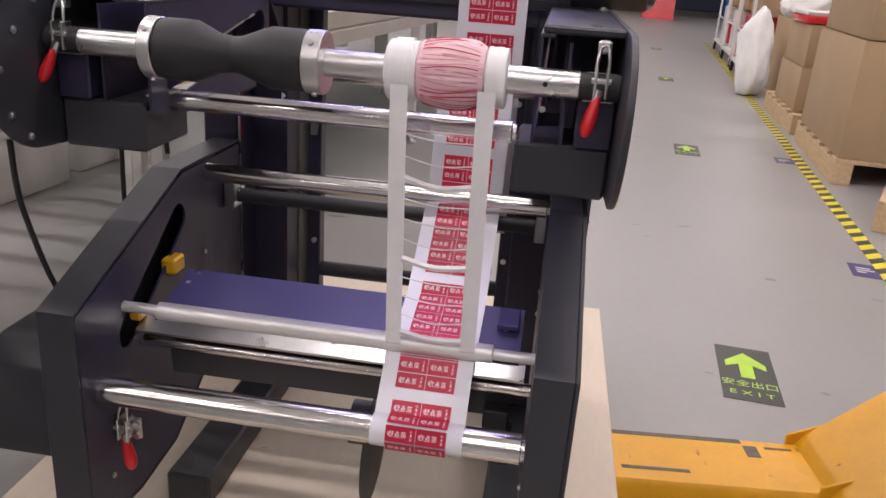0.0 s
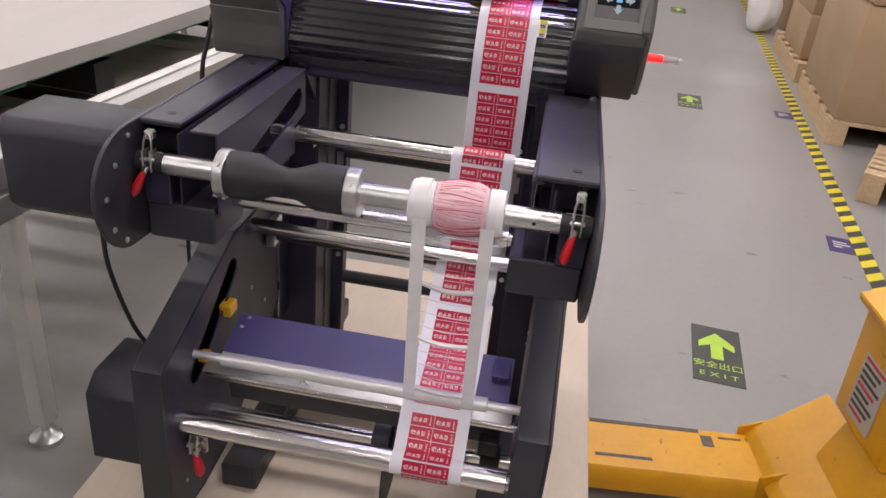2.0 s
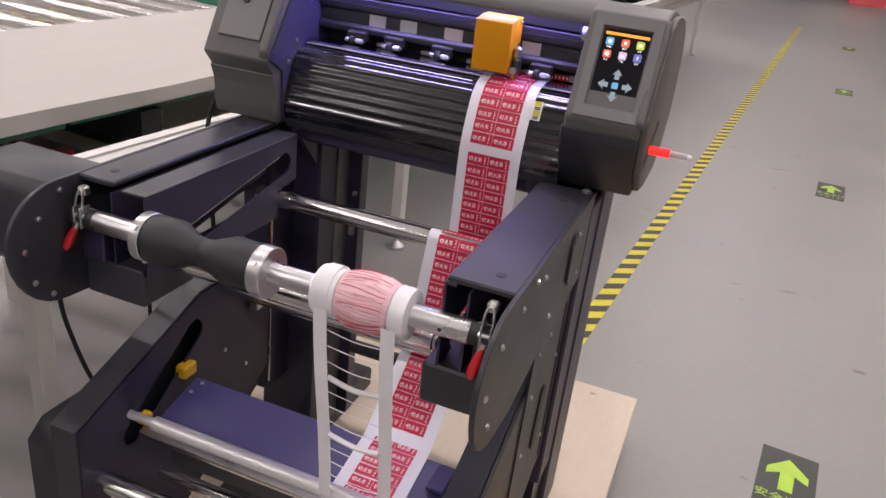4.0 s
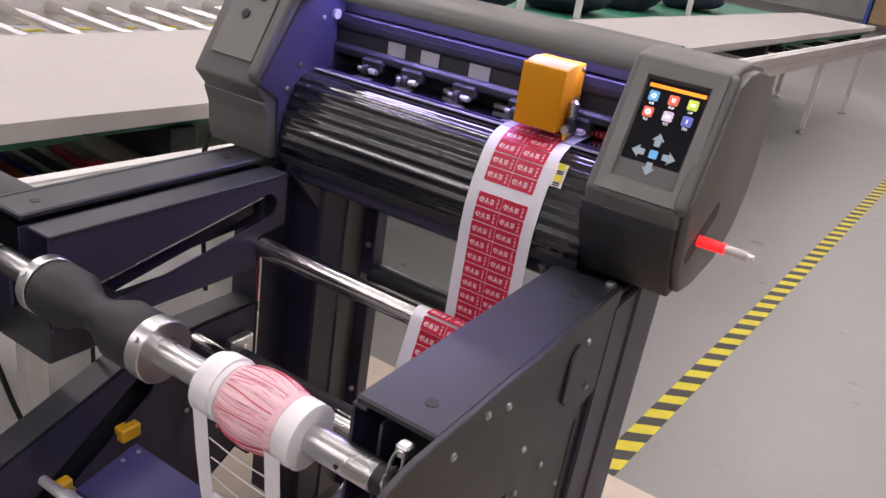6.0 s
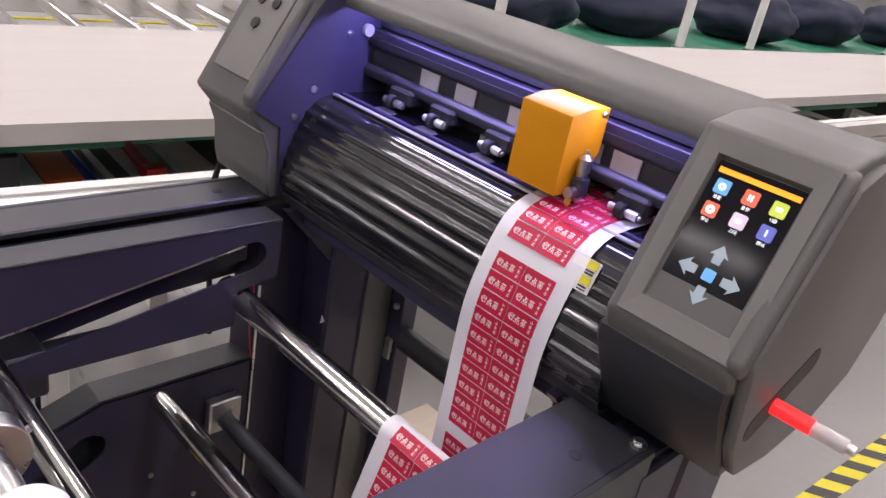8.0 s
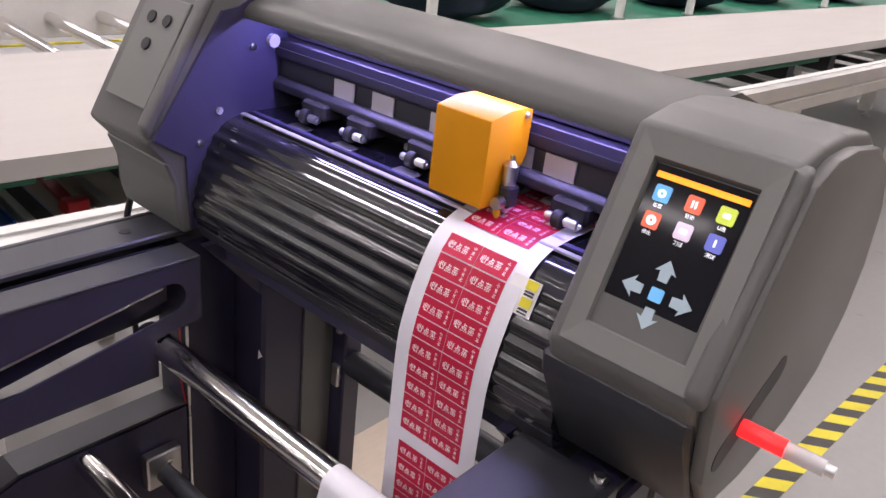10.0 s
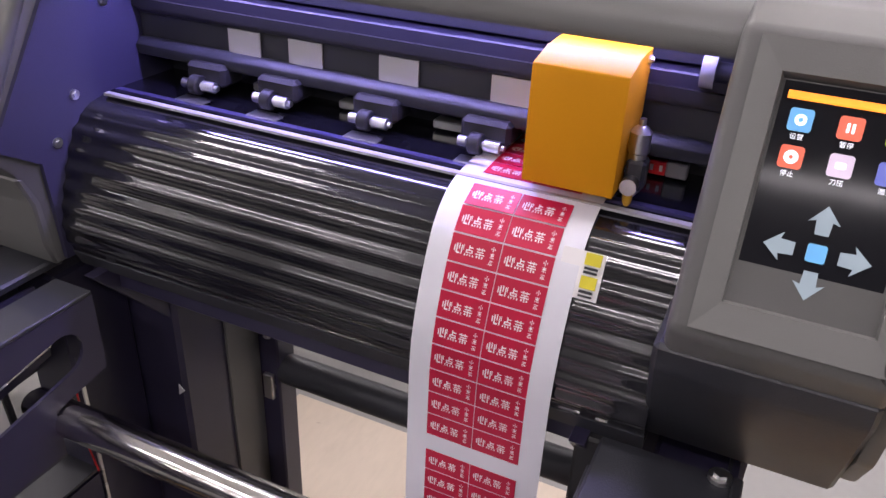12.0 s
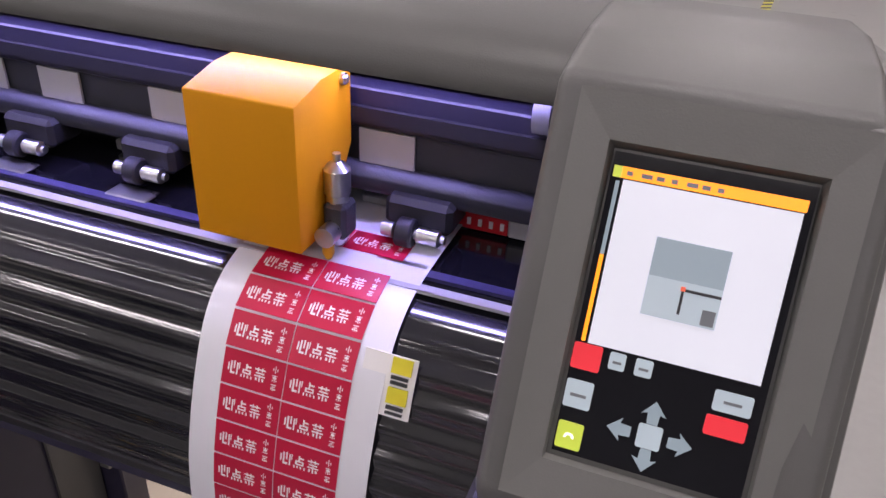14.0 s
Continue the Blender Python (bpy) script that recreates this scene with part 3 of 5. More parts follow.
def cutter(t):
    """The cutting plotter that sits on the columns."""
    x0, x1 = -0.446, 0.012
    # platen with shallow flutes
    pts = []
    p = [Vector(q) for q in PLATEN]
    for k in range(len(p) - 1):
        n = max(2, int((p[k + 1] - p[k]).length / 0.0014))
        for s in range(n):
            pts.append(p[k].lerp(p[k + 1], s / n))
    pts.append(p[-1])
    for _ in range(18):
        pts = [pts[0]] + [(pts[i - 1] + 2 * pts[i] + pts[i + 1]) / 4 for i in range(1, len(pts) - 1)] + [pts[-1]]
    run, out = 0.0, []
    for i, q in enumerate(pts):
        if i:
            run += (q - pts[i - 1]).length
        d = (pts[min(i + 1, len(pts) - 1)] - pts[max(i - 1, 0)]).normalized()
        w = 0.0 if run < 0.13 else 0.0009 * math.cos((run - 0.13) / 0.0150 * 2 * math.pi)
        out.append(q + Vector((-d.y, d.x)) * (0.0012 - w))
    body = [(q.x, q.y) for q in out] + [(1.36, 0.862)]
    part("platen", prism(body, x0, x1, "x"), M_gloss, t, "glossy black fluted platen", smooth=50)
    part("cutting_strip", box(x0 + 0.005, x1, 1.252, 1.2575, 0.9868, 0.9886), M_marker, t, "white cutting strip")
    part("edge_strip", box(x0 + 0.005, x1, 1.264, 1.270, 0.9868, 0.9888), M_plate, t)
    part("lower_trim", sheet([(1.200, 0.872), (1.206, 0.858), (1.24, 0.856)], x0, x1, 0.002), M_black, t, smooth=None)
    # back wall, rails
    part("back_panel", box(x0, x1, 1.335, 1.34, 0.985, 1.1022), M_black, t)
    part("guide_beam", box(x0, x1, 1.302, 1.335, 1.041, 1.062, 0.001), M_beam, t, "dull violet guide beam")
    part("upper_rail", box(x0, x1, 1.313, 1.335, 1.064, 1.0803, 0.001), M_black, t)
    part("pinch_bar", prism([(1.296, 1.017), (1.303, 1.022), (1.315, 1.02), (1.315, 1.009), (1.298, 1.008)], x0, x1, "x", 0.001), M_black, t)
    part("belt", box(x0, x1, 1.2985, 1.3015, 1.0455, 1.053), M_rubber, t)
    for a, b in ((-0.357, -0.328), (-0.302, -0.273), (-0.2255, -0.1945), (-0.140, -0.110), (-0.098, -0.068)):
        part("white_marker", box(a, b, 1.3035, 1.305, 1.020, 1.040), M_marker, t)
    part("marker_backing", box(x0, x1, 1.306, 1.312, 1.018, 1.040), M_black, t)
    for x in (-0.372, -0.305, -0.222, -0.137, -0.06):
        pr = part("pinch_roller", lathe([(x - 0.008, 0.0065), (x - 0.007, 0.0075), (x + 0.000, 0.0075), (x + 0.001, 0.0065)], (0, 1.284, 0.998), "x", 20), M_rubber, t, "black rubber pinch roller")
        part("axle", lathe([(x - 0.016, 0.0025), (x - 0.016, 0.0038), (x - 0.010, 0.0038), (x - 0.009, 0.0025), (x + 0.002, 0.0025), (x + 0.003, 0.0043), (x + 0.014, 0.0043), (x + 0.015, 0.0022), (x + 0.017, 0.0022)], (0, 1.284, 0.998), "x", 14), M_steel, pr)
        part("carrier", box(x - 0.018, x + 0.018, 1.289, 1.315, 0.996, 1.013, 0.003), M_rubber, pr)
        part("grit_plate", box(x - 0.013, x + 0.014, 1.268, 1.281, 0.9885, 0.9898, 0.0005), M_steel, pr)
    for x in (-0.335, -0.255, -0.175, -0.09):
        part("feed_wheel", box(x - 0.014, x + 0.014, 1.318, 1.330, 0.9885, 0.9950, 0.001), M_alu, t)
    part("scale_strip", box(-0.058, -0.020, 1.316, 1.322, 0.9890, 0.9985, 0.0005), M_red, t, "short red printed strip")
    part("scale_end", box(-0.0198, -0.006, 1.315, 1.323, 0.9890, 0.9995, 0.001), M_marker, t)
    for k in range(6):
        part("tick", box(-0.054 + k * 0.006, -0.052 + k * 0.006, 1.3153, 1.3161, 0.992, 0.996), M_ink, t)
    # top cover
    cover = [(1.259, 1.0845), (1.2595, 1.0915), (1.266, 1.0985), (1.284, 1.1055), (1.32, 1.109), (1.38, 1.109), (1.425, 1.095), (1.44, 1.06), (1.44, 0.87), (1.404, 0.87), (1.404, 1.094), (1.38, 1.102), (1.32, 1.103), (1.288, 1.0995), (1.270, 1.0925), (1.2635, 1.087), (1.263, 1.0845)]
    part("top_cover", prism(cover, x0 - 0.006, x1 + 0.006, "x"), M_cover, t, "smooth dark grey plastic top cover", smooth=40)
    led = part("led_strip", box(x0 + 0.02, x1 - 0.02, 1.2880, 1.2930, 1.0975, 1.1000), M_ink, t)
    for k in range(44):
        x = x0 + 0.03 + k * 0.0095
        part("led", box(x - 0.0012, x + 0.0012, 1.2893, 1.2917, 1.0965, 1.0975), M_led, led)
    # left cheek
    inner = [(1.155, 0.972), (1.19, 0.95), (1.194, 0.868), (1.36, 0.868), (1.36, 1.085), (1.285, 1.112), (1.252, 1.095), (1.235, 1.092)]
    cl = part("end_housing", prism([(1.150, 0.968), (1.170, 0.945), (1.181, 0.92), (1.186, 0.866), (1.44, 0.866), (1.45, 1.05), (1.42, 1.105), (1.36, 1.128), (1.295, 1.135), (1.232, 1.115)], -0.567, -0.450, "x", 0.004, 2), M_grey, t, "rounded grey plastic end housing", smooth=40)
    part("cheek_plate", prism(inner, -0.4500, -0.4462, "x"), M_cheek, cl, "violet-lit inner cheek plate")
    face = Matrix.Translation((-0.508, 1.1895, 1.043)) @ pose(0, 0, 0, -29.2)
    part("face_panel", turned(box(-0.038, 0.038, -0.003, 0.001, -0.055, 0.058, 0.001), face), M_greylight, cl)
    for dx, dz in ((-0.014, 0.034), (0.014, 0.034), (-0.004, 0.006)):
        part("button", turned(rod((dx, -0.005, dz), (dx, -0.002, dz), 0.0065, 16), face), M_rubber, cl, "round dark push button")
    for y, z in ((1.206, 0.962), (1.229, 0.993), (1.27, 1.055)):
        bolt(cl, (-0.4462, y, z), (1, 0, 0), 0.004)
    part("ridge", prism([(1.152, 0.970), (1.16, 0.98), (1.232, 1.105), (1.240, 1.118), (1.225, 1.115), (1.148, 0.985)], -0.466, -0.4495, "x", 0.004, 2), M_grey, cl, smooth=60)
    part("belt_wheel", lathe([(-0.4462, 0.007), (-0.441, 0.007)], (0, 1.294, 1.060), "x", 16), M_clear, cl)
    part("lower_skirt", prism([(1.168, 0.945), (1.178, 0.92), (1.180, 0.885), (1.186, 0.8645), (1.40, 0.8645), (1.40, 0.945)], -0.5682, -0.4505, "x", 0.002), M_grey, cl)
    # right housing with the screen
    rp = [(1.160, 0.976), (1.166, 0.962), (1.18, 0.94), (1.38, 0.93), (1.43, 0.98), (1.437, 1.04), (1.41, 1.085), (1.365, 1.108), (1.305, 1.1165), (1.262, 1.1165), (1.2245, 1.1105)]
    cr = part("control_housing", prism(rp, 0.014, 0.117, "x", 0.005, 3), M_grey, t, "rounded grey plastic control housing", smooth=40)
    part("side_panel", prism([(1.165, 0.985), (1.174, 0.955), (1.188, 0.91), (1.214, 0.876), (1.27, 0.868), (1.36, 0.872), (1.42, 0.895), (1.452, 0.94), (1.458, 0.985), (1.442, 1.04), (1.405, 1.08), (1.36, 1.101), (1.30, 1.110), (1.262, 1.110), (1.230, 1.10)], 0.1165, 0.1265, "x", 0.003, 2), M_grey, cr, smooth=40)
    part("lower_skirt", prism([(1.166, 0.962), (1.168, 0.945), (1.212, 0.8665), (1.40, 0.8665), (1.40, 0.962)], 0.0095, 0.1165, "x", 0.003), M_black, cr, "matt black lower skirt")
    m = Matrix.Translation((0.0695, 1.1910, 1.0440)) @ pose(0, 0, 0, -24.0)
    # bezel ring: four bars with sloping inner faces
    bez = bmesh.new()
    w, h, fw, fh = 0.0315, 0.0520, 0.0455, 0.070
    vo = [(-fw, -fh), (fw, -fh), (fw, fh), (-fw, fh)]
    vi = [(-w, -h), (w, -h), (w, h), (-w, h)]
    o1 = [bez.verts.new((a, -0.004, b)) for a, b in vo]
    o0 = [bez.verts.new((a * 1.02, 0.012, b * 1.02)) for a, b in vo]
    i1 = [bez.verts.new((a * 1.06, -0.003, b * 1.05)) for a, b in vi]
    i0 = [bez.verts.new((a, 0.0045, b)) for a, b in vi]
    for k in range(4):
        j = (k + 1) % 4
        bez.faces.new((o0[k], o0[j], o1[j], o1[k]))
        bez.faces.new((o1[k], o1[j], i1[j], i1[k]))
        bez.faces.new((i1[k], i1[j], i0[j], i0[k]))
        bez.faces.new((i0[k], i0[j], o0[j], o0[k]))
    part("bezel", turned(bez, m), M_greylight, cr, "sloping grey screen bezel", smooth=None)
    sc = part("screen", turned(box(-w + 0.0005, w - 0.0005, 0.0005, 0.0042, -h + 0.0005, h - 0.0005), m), M_glass, t, "lit touch screen showing icons")

    def ui(name, a, b, c, d, mat, lift=0.0):
        return part(name, turned(box(a, b, -0.0002 - lift, 0.0003, c, d), m), mat, sc)

    ui("title_bar", -0.0285, 0.0300, 0.0435, 0.0472, M_uiorange)
    icon = [(-0.0205, 0.0345, M_uiblue), (0.0005, 0.0345, M_uired), (0.0205, 0.0345, M_uilime), (-0.0205, 0.0175, M_uired), (0.0005, 0.0175, M_uipale), (0.0205, 0.0175, M_uiviolet)]

    def tile(name, cx, cz, hw, hh, mat, parent, y0=-0.0006, r=0.0012):
        """A round-cornered key of the display."""
        pts = []
        for sx, sz, a0 in ((1, 1, 0), (-1, 1, 90), (-1, -1, 180), (1, -1, 270)):
            for k in range(5):
                a = radians(a0 + 22.5 * k)
                pts.append((cx + sx * (hw - r) + r * math.cos(a), cz + sz * (hh - r) + r * math.sin(a)))
        return part(name, turned(prism(pts, y0, y0 + 0.0008, "y"), m), mat, parent)

    def ring(name, cx, cz, r0, r1, mat, parent, y0=-0.0008, a0=0, a1=360):
        b = bmesh.new()
        n = 20
        rows = []
        for k in range(n + 1):
            a = radians(a0 + (a1 - a0) * k / n)
            c, q = math.cos(a), math.sin(a)
            rows.append([b.verts.new((cx + r * c, y, cz + r * q)) for r, y in ((r0, y0), (r1, y0), (r1, y0 + 0.0003), (r0, y0 + 0.0003))])
        for u, v in zip(rows, rows[1:]):
            for k in range(4):
                b.faces.new((u[k], u[(k + 1) % 4], v[(k + 1) % 4], v[k]))
        return part(name, turned(b, m), mat, parent)

    captions = ("设置", "暂停", "U盘", "停止", "刀压", "测试")
    for k, (a, c, mat) in enumerate(icon):
        tile("icon", a, c, 0.0052, 0.0052, mat, sc, r=0.0016)
        if k == 0:
            ring("symbol", a, c, 0.0011, 0.0026, M_uiwhite, sc)
        elif k == 1:
            for d in (-0.0011, 0.0011):
                tile("symbol", a + d, c, 0.0006, 0.0022, M_uiwhite, sc, -0.0008, 0.0004)
        elif k == 3:
            ring("symbol", a, c, 0.0010, 0.0031, M_uiwhite, sc)
        elif k == 5:
            tile("symbol", a, c, 0.0006, 0.0022, M_uiwhite, sc, -0.0008, 0.0004)
        else:
            tile("symbol", a, c, 0.0022, 0.0014, M_uiwhite, sc, -0.0008, 0.0006)
        b = letters(captions[k], 0.0030, m @ Matrix.Translation((a, -0.0003, c - 0.0078)) @ Matrix.Rotation(radians(90), 4, "X"), 0.0001)
        part("caption", b, M_uiwhite, sc)

    def arrow(cx, cz, ang, parent, k=1.0, y0=-0.0004):
        s = [(-0.0030, -0.006), (0.0030, -0.006), (0.0035, 0.0005), (0.0068, -0.0005), (0, 0.0075), (-0.0068, -0.0005), (-0.0035, 0.0005)]
        b = prism([(q[0] * k, q[1] * k) for q in s], y0, y0 + 0.0007, "y")
        part("arrow_key", turned(b, m @ Matrix.Translation((cx, 0, cz)) @ Matrix.Rotation(radians(ang), 4, "Y")), M_uigrey, parent)

    arrow(0.0005, -0.0085, 0, sc)
    arrow(0.0005, -0.0375, 180, sc)
    arrow(-0.0150, -0.0230, -90, sc)
    arrow(0.0160, -0.0230, 90, sc)
    tile("centre_key", 0.0005, -0.0230, 0.0042, 0.0042, M_uiblue, sc, -0.0005)
    # the second page of the display, a thin layer that comes forward through the glass
    page = part("preview_page", turned(box(-w + 0.0006, w - 0.0006, -0.0012, -0.0009, -h + 0.0006, h - 0.0006), m), M_glass, t, "lit display page with a camera preview")
    T = lambda name, u0, u1, v0, v1, mat, y0=-0.0016, r=0.0008: tile(name, (u0 + u1 - 1) * w, (1 - v0 - v1) * h, (u1 - u0) * w, (v1 - v0) * h, mat, page, y0, r)
    T("title_bar", 0.02, 0.96, 0.048, 0.084, M_uiorange, r=0.0001)
    T("title_mark", 0.02, 0.065, 0.048, 0.084, M_uilime, -0.0017, r=0.0001)
    for k in range(7):
        T("title_print", 0.09 + 0.075 * k, 0.09 + 0.075 * k + (0.03, 0.055, 0.04)[k % 3], 0.060, 0.074, M_uidim, -0.0017, 0.0001)
    T("page_sheet", 0.078, 0.95, 0.088, 0.618, M_uisheet, r=0.0001)
    T("progress_bar", 0.042, 0.062, 0.33, 0.615, M_uiorange, r=0.0001)
    T("progress_bar", 0.042, 0.062, 0.095, 0.33, M_uigrey, r=0.0001)
    T("preview", 0.305, 0.675, 0.24, 0.485, M_uigrey, -0.0018, r=0.0001)
    T("preview_band", 0.305, 0.675, 0.36, 0.485, M_uipalegrey, -0.0020, r=0.0001)
    T("corner_mark", 0.485, 0.675, 0.380, 0.389, M_darkink, -0.0022, r=0.0001)
    T("corner_mark", 0.480, 0.494, 0.380, 0.462, M_darkink, -0.0022, r=0.0001)
    T("corner_dot", 0.474, 0.498, 0.374, 0.388, M_uired, -0.0024, r=0.0001)
    T("preview_block", 0.60, 0.665, 0.430, 0.478, M_uidim, -0.0022, r=0.0001)
    T("red_key", 0.012, 0.165, 0.622, 0.708, M_uikeyred)
    T("grey_key", 0.205, 0.29, 0.627, 0.683, M_uipalegrey)
    T("grey_key", 0.340, 0.43, 0.627, 0.683, M_uipalegrey)
    T("grey_key", 0.015, 0.160, 0.745, 0.838, M_uipalegrey)
    T("home_key", 0.018, 0.155, 0.888, 0.978, M_uilime)
    T("grey_key", 0.75, 0.94, 0.660, 0.726, M_uipalegrey)
    T("red_key", 0.735, 0.94, 0.742, 0.806, M_uikeyred)
    ring("home_symbol", (2 * 0.086 - 1) * w, (1 - 2 * 0.940) * h, 0.0010, 0.0017, M_uiwhite, page, -0.0019, 0, 180)
    for u0, u1, v0, v1 in ((0.045, 0.13, 0.79, 0.80), (0.225, 0.27, 0.655, 0.663), (0.36, 0.41, 0.655, 0.663), (0.80, 0.89, 0.690, 0.699)):
        T("key_print", u0, u1, v0, v1, M_uidim, -0.0018, r=0.0001)
    cx, cz = (2 * 0.487 - 1) * w, (1 - 2 * 0.866) * h
    T("centre_key", 0.425, 0.55, 0.827, 0.905, M_uipalegrey)
    arrow(cx, cz + 0.0078, 0, page, 0.58, -0.0016)
    arrow(cx, cz - 0.0078, 180, page, 0.58, -0.0016)
    arrow(cx - 0.0095, cz, -90, page, 0.58, -0.0016)
    arrow(cx + 0.0095, cz, 90, page, 0.58, -0.0016)
    # side ridge and the lamp pen
    part("ridge", prism([(1.162, 0.974), (1.170, 0.984), (1.232, 1.098), (1.236, 1.110), (1.2225, 1.1085), (1.157, 0.985)], 0.108, 0.1225, "x", 0.004, 2), M_grey, cr, smooth=60)
    part("side_slot", prism(slot((1.205, 0.925), (1.285, 0.955), 0.011), 0.1260, 0.1270, "x"), M_rubber, cr)
    a, d = Vector((0.124, 1.232, 0.934)), Vector((1, 0.02, 0.0)).normalized()
    pen = part("signal_lamp", rod(a, a + d * 0.032, 0.0062, 16), M_pen, cr, "small red glowing signal lamp")
    part("lamp_sleeve", rod(a + d * 0.032, a + d * 0.056, 0.0058, 16), M_clear, pen, "clear plastic sleeve")
    part("lamp_tip", rod(a + d * 0.056, a + d * 0.062, 0.0038, 12), M_steel, pen)
    wy, wz = 0.0030, 0.0074
    part("warning_label", sheet([(1.2188 + wy, 0.966 + wz), (1.2125 + wy, 0.953 + wz), (1.2070 + wy, 0.9405 + wz)], -0.056, -0.0305, 0.0006), M_ink, t, "white and yellow warning label", smooth=None)

    def on_label(name, y0, z0, y1, z1, a, b, mat):
        part(name, sheet([(y0 + wy - 0.0016, z0 + wz + 0.0008), (y1 + wy - 0.0016, z1 + wz + 0.0008)], a, b, 0.0010), mat, t, smooth=None)

    for q in ((1.2187, 0.9655, 1.2156, 0.9590), (1.2128, 0.9532, 1.2098, 0.9465)):
        on_label("warning_bar", *q, -0.0420, -0.0325, M_yellow)
    for q in ((1.2150, 0.9580, 1.2144, 0.9567), (1.2140, 0.9558, 1.2134, 0.9545), (1.2092, 0.9455, 1.2086, 0.9441), (1.2081, 0.9430, 1.2076, 0.9420)):
        on_label("text_line", *q, -0.0415, -0.0335, M_darkink)
    part("stopper", lathe([(-0.008, 0.0105), (0.0, 0.0105)], (0, 1.300, 1.066), "x", 16), M_clear, t)
    part("hose", rod((0.0, 1.300, 1.066), (0.012, 1.300, 1.066), 0.006), M_black, t)
    part("left_bracket", prism([(1.20, 0.858), (1.20, 0.79), (1.215, 0.77), (1.23, 0.79), (1.23, 0.858)], -0.028, 0.004, "x", 0.002), M_rubber, t)
    return page, (m.to_3x3() @ Vector((0, 1, 0))).normalized()


def cutting_head(t):
    """Orange carriage; its origin stands at its left front foot."""
    h = new("cutting_head")
    h.parent = t
    ORIGIN[h] = Vector((0, 0, 0))
    h["label"] = "orange plastic cutting head sliding along the rail"
    w = 0.056
    prof = [(1.243, 0.9985), (1.243, 1.0705), (1.268, 1.0755), (1.297, 1.0755), (1.297, 1.035), (1.283, 1.014), (1.268, 1.009), (1.268, 0.9985)]
    b = prism(prof, 0, w, "x", 0.0009, 2)
    shell = part("shell", b, M_orange, h, smooth=40)
    bolt(shell, (w, 1.288, 1.07), (1, 0, 0), 0.003)
    holder = part("tool_holder", box(w + 0.001, w + 0.013, 1.262, 1.276, 0.998, 1.017, 0.002), M_black, h)
    part("clamp_knob", rod((w + 0.006, 1.254, 1.003), (w + 0.006, 1.262, 1.003), 0.0052, 14), M_steel, holder)
    part("blade_holder", lathe([(0.992, 0.002), (0.997, 0.0055), (1.020, 0.0055), (1.021, 0.0065), (1.033, 0.0065), (1.036, 0.004), (1.037, 0.002), (1.041, 0.002)], (w + 0.006, 1.269, 0), "z", 18), M_steel, holder, "steel blade holder")
    part("blade_tip", lathe([(0.990, 0.0015), (0.993, 0.003), (0.998, 0.003)], (w + 0.006, 1.258, 0), "z", 12), M_sensor, holder)
    return h


pallet_board()
MACHINE = machine()
PAGE, PAGE_IN = cutter(MACHINE)
HEAD = cutting_head(MACHINE)
HEAD.location = (-0.15 - ORIGIN[MACHINE].x, -ORIGIN[MACHINE].y, -ORIGIN[MACHINE].z)

led_data = bpy.data.lights.new("led_strip_light", "AREA")
led_data.shape, led_data.size, led_data.size_y, led_data.energy, led_data.color = "RECTANGLE", 0.42, 0.012, LED_POWER, (0.43, 0.39, 1.0)
led_lamp = new("led_strip_lamp", led_data)
led_lamp.matrix_world = look((-0.217, 1.2890, 1.0955), (-0.217, 1.2430, 0.98))


# ---- shaft, cones, roll ----
def winding_shaft():
    t = base("winding_shaft", (MID, 0.82, 0.80), "steel winding shaft held by two red-handled clamps", "shaft")
    part("shaft_tube", lathe([(-0.478, 0.009), (-0.474, 0.0135), (0.026, 0.0135), (0.030, 0.009)], (0, 0.82, 0.813), "x", 32), M_steel, t)
    part("shaft_end", lathe([(-0.505, 0.0085), (-0.478, 0.0085)], (0, 0.82, 0.813), "x", 20), M_rubber, t)
    part("pin", rod((-0.005, 0.82, 0.813), (-0.005, 0.806, 0.813), 0.0025, 8), M_rubber, t)
    c = base("core_chuck", (-0.31, 0.82, 0.79), "pair of black rubber cones with silver locking collars", "chuck")
    part("cone", lathe([(-0.388, 0.016), (-0.387, 0.029), (-0.382, 0.0305), (-0.352, 0.0305), (-0.328, 0.0195), (-0.312, 0.0175)], (0, 0.82, 0.813), "x", 40), M_rubber, c)
    part("cone", lathe([(-0.314, 0.0175), (-0.304, 0.019), (-0.274, 0.0305), (-0.242, 0.0305), (-0.238, 0.029), (-0.237, 0.016)], (0, 0.82, 0.813), "x", 40), M_rubber, c)
    for a, b in ((-0.402, -0.388), (-0.237, -0.219)):
        k = part("collar", lathe([(a, 0.0135), (a, 0.030), (a + 0.001, 0.031), (b - 0.001, 0.031), (b, 0.030), (b, 0.0135)], (0, 0.82, 0.813), "x", 40), M_steel, c, "brushed silver collar")
        for an in (20, 140, 250):
            u = Vector((0, math.cos(radians(an)), math.sin(radians(an))))
            p = Vector(((a + b) / 2, 0.82, 0.813))
            part("screw", rod(p + u * 0.030, p + u * 0.0335, 0.003, 8), M_steel, k)


